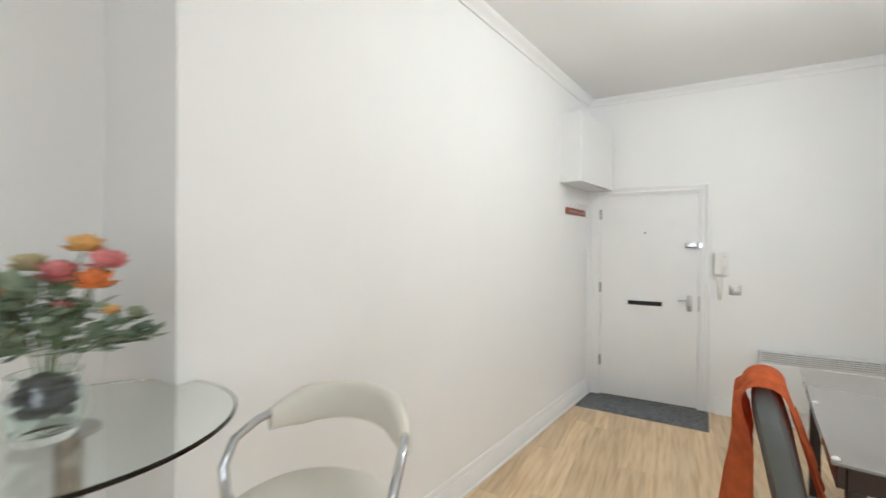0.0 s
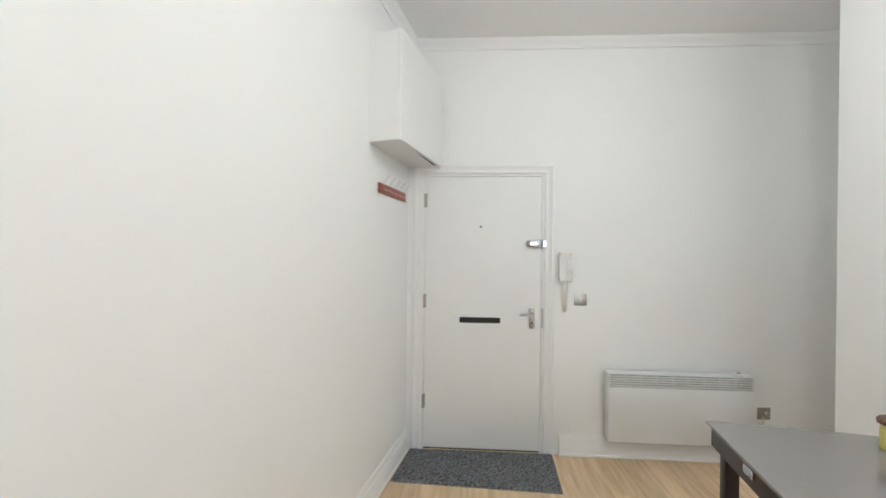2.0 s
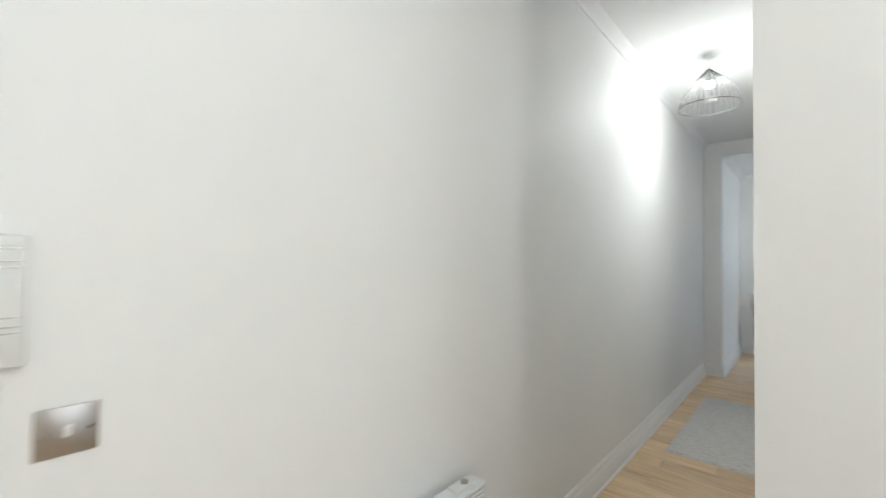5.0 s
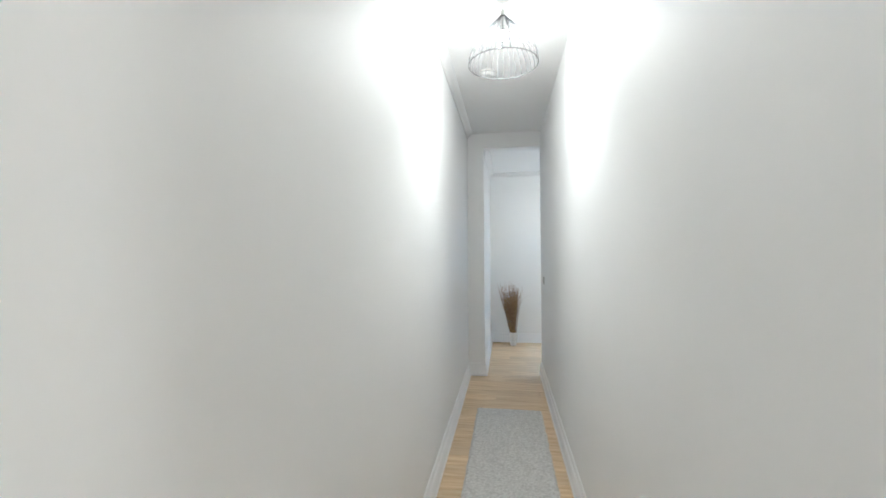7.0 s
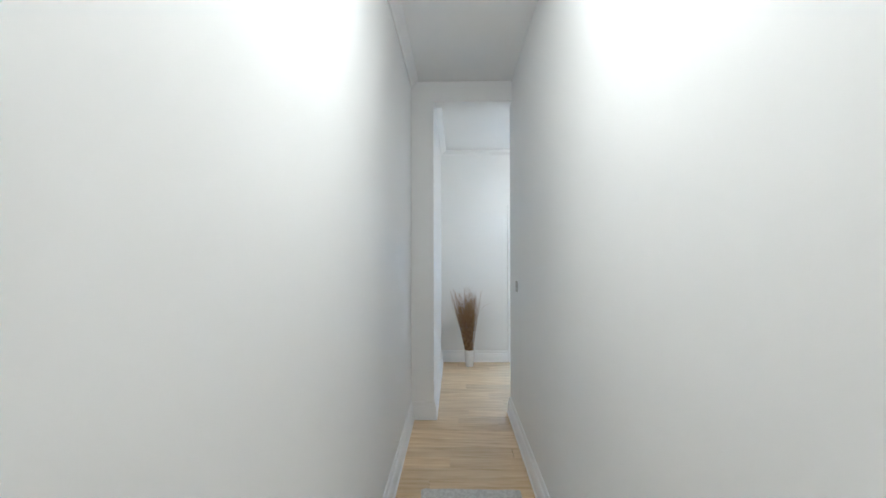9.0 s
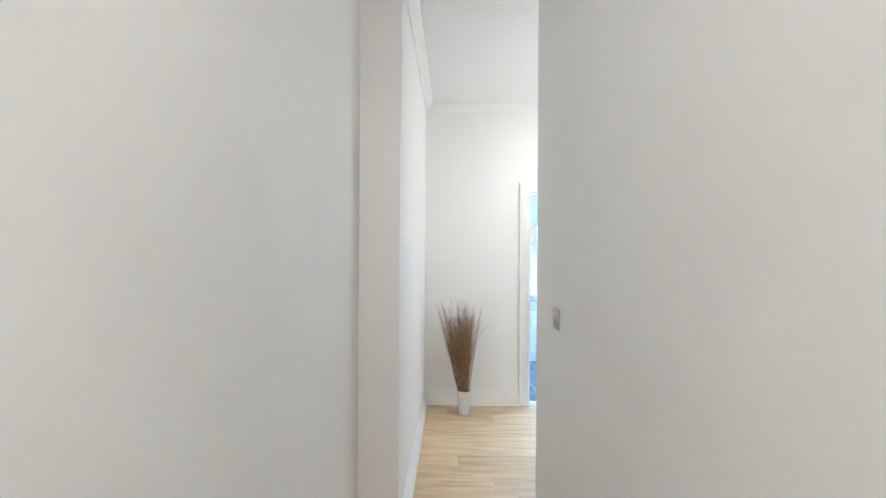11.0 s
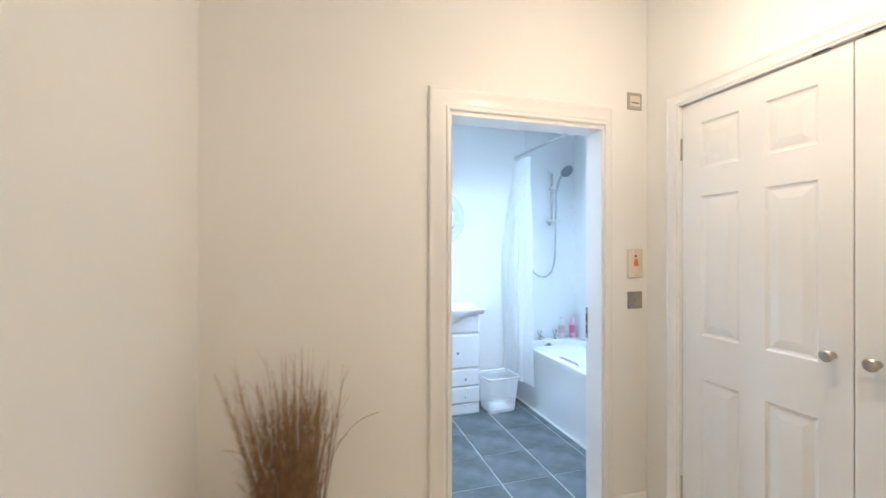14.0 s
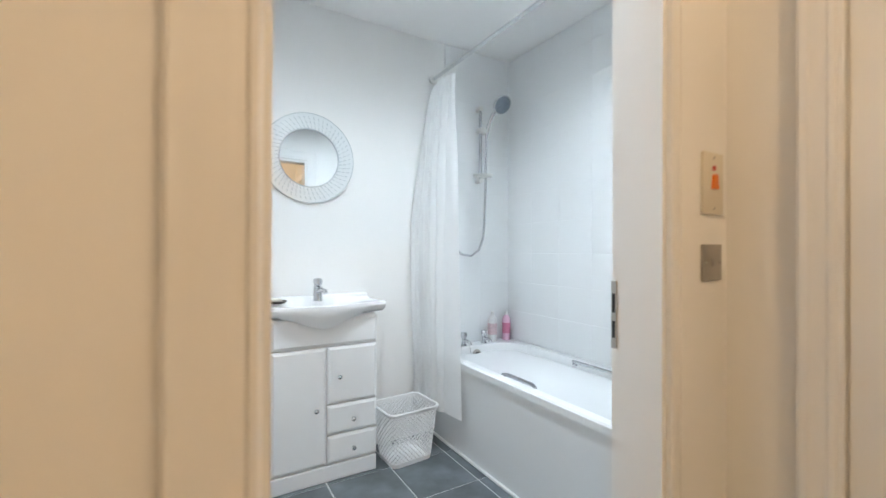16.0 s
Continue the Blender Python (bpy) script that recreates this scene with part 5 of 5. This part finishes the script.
# rail and curtain
rl = thing("curtain_rail", "white shower curtain rail fixed between the walls", "rail")
RX, RAILZ = 2.402, 2.258
part("tube", T([(RX, 9.252, RAILZ), (RX, BACK - 0.013, RAILZ)], 0.0105, 14), M_CHROME, rl, "", True)
for y in (9.262, BACK - 0.022):
    part("flange", T([(RX, y - 0.008, RAILZ), (RX, y + 0.008, RAILZ)], 0.026, 18), M_PLASTIC, rl, "", True)
cu = thing("shower_curtain", "white translucent shower curtain gathered outside the bath", "curtain")
bm = bmesh.new()
NU, NV = 150, 46
rows = []
for j in range(NV + 1):
    v = j / NV
    row = []
    for i in range(NU + 1):
        u = i / NU
        top_y, bot_y = 10.630 + 0.270 * u, 10.480 + 0.425 * u
        y = top_y + (bot_y - top_y) * v ** 0.8
        x = RX - 0.003 - 0.060 * v ** 0.5 - 0.185 * u * v ** 0.65 * (1 - 0.62 * min(1.0, max(0.0, (v - 0.40) / 0.48)))
        amp = 0.020 * (0.75 + 0.5 * v)
        ph = 2 * math.pi * (7.5 * u ** 1.6 + 0.30 * math.sin(u * 6 + v * 2.4) + 0.25 * v)
        x += amp * math.sin(ph) * (0.55 + 0.45 * math.sin(u * 11 + 1 + v)) * min(1.0, 0.25 + 1.6 * u) + 0.008 * noise.noise((u * 9, v * 5, 2))
        y += 0.008 * math.cos(ph)
        z = 2.212 + 0.016 * math.sin(u * 3) - v * (1.975 + 0.03 * u) - 0.012 * (1 - v) * abs(math.sin(ph / 2))
        row.append(bm.verts.new((x, y, z)))
    rows.append(row)
for j in range(NV):
    for i in range(NU):
        bm.faces.new((rows[j][i], rows[j][i + 1], rows[j + 1][i + 1], rows[j + 1][i]))
part("cloth", bm, M_CURTAIN, cu, "", True)
for k in range(10):
    y = 10.64 + 0.027 * k
    bm = tube(bmesh.new(), [(RX + 0.018 * math.cos(2 * math.pi * q / 16), y, RAILZ - 0.010 + 0.024 * math.sin(2 * math.pi * q / 16)) for q in range(17)], 0.0018, 6)
    part("curtain_ring", bm, M_PLASTIC, cu, "", True)

# waste basket of plastic lattice
bk = thing("waste_basket", "white plastic lattice basket beside the vanity", "basket", "", pose(2.118, 10.722, 0.0, 0, 0, 4))


def bk_loop(z, grow=0.0, n=10):
    k = z / 0.30
    hw, hd, r = 0.122 + 0.030 * k + grow, 0.100 + 0.026 * k + grow, 0.035
    return rr_loop(-hw, hw, -hd, hd, r, z, n)


bm = bmesh.new()
rings(bm, [bk_loop(0.280, -0.002), bk_loop(0.280, 0.004), bk_loop(0.294, 0.007), bk_loop(0.300, 0.003), bk_loop(0.298, -0.003), bk_loop(0.280, -0.002)], caps=False)
part("rim", bm, M_BASKET, bk, "", True)
bm = bmesh.new()
rings(bm, [bk_loop(0.0, -0.006), bk_loop(0.0), bk_loop(0.022, 0.001), bk_loop(0.022, -0.003), bk_loop(0.006, -0.008)])
part("base", bm, M_BASKET, bk, "", True)


def on_basket(s, z, off=0.0):
    lp = bk_loop(z, off)
    n = len(lp)
    d = [0.0]
    for i in range(n):
        d.append(d[-1] + (Vector(lp[(i + 1) % n]) - Vector(lp[i])).length)
    t = (s % 1.0) * d[-1]
    for i in range(n):
        if d[i + 1] >= t:
            return Vector(lp[i]).lerp(Vector(lp[(i + 1) % n]), (t - d[i]) / max(1e-9, d[i + 1] - d[i]))
    return Vector(lp[0])


bm = bmesh.new()
CNT = 36
for sgn in (-1, 1):
    for k in range(CNT):
        pts = [on_basket(k / CNT + sgn * 0.27 * q / 9 / 1.0 + 0.0, 0.021 + 0.262 * q / 9, 0.0006 * sgn) for q in range(10)]
        tube(bm, pts, 0.0030, 4, caps=False)
part("lattice", bm, M_BASKET, bk, "diagonal lattice of thin ribs", True, "stuff")

# recessed spots: the pair near the door is added out of view, and brighter


def spot(x, y):
    t = thing("recessed_spotlight", "small white recessed ceiling spotlight, lit (door-side pair added, unseen)", "spotlight", "bathroom spots")
    part("bezel", lathe(bmesh.new(), [(0.0285, 0.040), (0.0285, -0.002), (0.034, -0.006), (0.047, -0.005), (0.050, -0.0008), (0.031, -0.0006), (0.031, 0.040)], (x, y, BATH_CEIL), 28, False), M_TRIM, t, "white ring around a recessed lens", True)
    part("lens", lathe(bmesh.new(), [(0.0275, 0.026), (0.0275, 0.020), (0.001, 0.017)], (x, y, BATH_CEIL), 24), M_ADDEDSPOT if y < 10 else M_SPOT, t, "glowing lens", True)


for x in SPOT_X:
    for y in SPOT_Y:
        spot(x, y)

# ---- pieces: wall tiles, floor tiles, floor boards ----


def shared(key, lo, hi, bevel, material, cache={}):
    if key not in cache:
        cache[key] = finish(B(lo, hi, bevel), "piece", material, False)
    return cache[key]


TW, THT, GAP = 0.245, 0.2035, 0.0014
tiled = structure("tile_backing", B((RIGHT - 0.0107, 9.252, RZ - 0.02), (RIGHT - 0.0005, BACK - 0.001, 2.518)), M_TGROUT, "white glazed wall tiles above the bath", "wall tiles")
tiled2 = structure("tile_backing_end", B((2.50, BACK - 0.0107, RZ - 0.02), (RIGHT - 0.005, BACK - 0.0005, 2.518)), M_TGROUT, "white glazed wall tiles behind the shower", "wall tiles")
z = RZ
while z < 2.50:
    zt = min(z + THT, 2.518)
    y = BACK - 0.012
    while y > 9.27:
        w = min(TW, y - 9.253) - GAP
        if w > 0.02:
            ob = new("tile", shared(("r", round(w, 3), round(zt - z, 3)), (-0.007, -w, 0), (0, 0, zt - z - GAP), 0.0010, M_TILE))
            ob.parent = tiled
            ob.matrix_local = pose(RIGHT - 0.0045, y, z + GAP, random.uniform(-0.05, 0.05), random.uniform(-0.12, 0.12), 0)
        y -= TW
    x = RIGHT - 0.012
    while x > 2.52:
        w = min(TW, x - 2.50) - GAP
        ob = new("tile", shared(("b", round(w, 3), round(zt - z, 3)), (-w, -0.007, 0), (0, 0, zt - z - GAP), 0.0010, M_TILE))
        ob.parent = tiled2
        ob.matrix_local = pose(x, BACK - 0.0045, z + GAP, random.uniform(-0.12, 0.12), 0, 0)
        x -= TW
    z += THT

FT = 0.337
for i in range(-4, 4):
    for j in range(-3, 3):
        x0, y0 = 2.003 + i * FT, 9.982 + j * FT
        x1, y1 = x0 + FT, y0 + FT
        x0, x1, y0, y1 = max(x0, 1.07), min(x1, RIGHT), max(y0, 9.237), min(y1, BACK)
        if x1 - x0 < 0.02 or y1 - y0 < 0.02:
            continue
        w, d = x1 - x0 - 0.007, y1 - y0 - 0.007
        ob = new("floor_tile", shared(("f", round(w, 3), round(d, 3)), (0, 0, -0.006), (w, d, 0.0), 0.0015, M_SLATE))
        ob.parent = bath_floor
        ob.matrix_local = pose(x0 + 0.0035, y0 + 0.0035, 0.0)

PW, PL = 0.148, 1.22
y = -1.0
while y < 9.19:
    yt = min(y + PW, 9.185)
    runs = [(-0.10, 6.36)] if y < 2.1 else ([(-0.02, 0.93)] if y < 7.25 else [(0.15, 2.25)])
    if 2.1 <= y < 4.25:
        runs.append((2.88, 6.36))
    for x0, x1 in runs:
        x = x0 - random.uniform(0.0, 1.0)
        while x < x1:
            a, b = max(x, x0), min(x + PL, x1)
            if b - a > 0.03:
                ob = new("plank", shared(("p", round(b - a, 2), round(yt - y, 3)), (0, 0, -0.0075), (round(b - a, 2) - 0.0008, yt - y - 0.0008, 0.0), 0.0006, M_PLANK))
                ob.parent = floor
                ob.matrix_local = pose(a, y, 0.0)
            x += PL
    y += PW
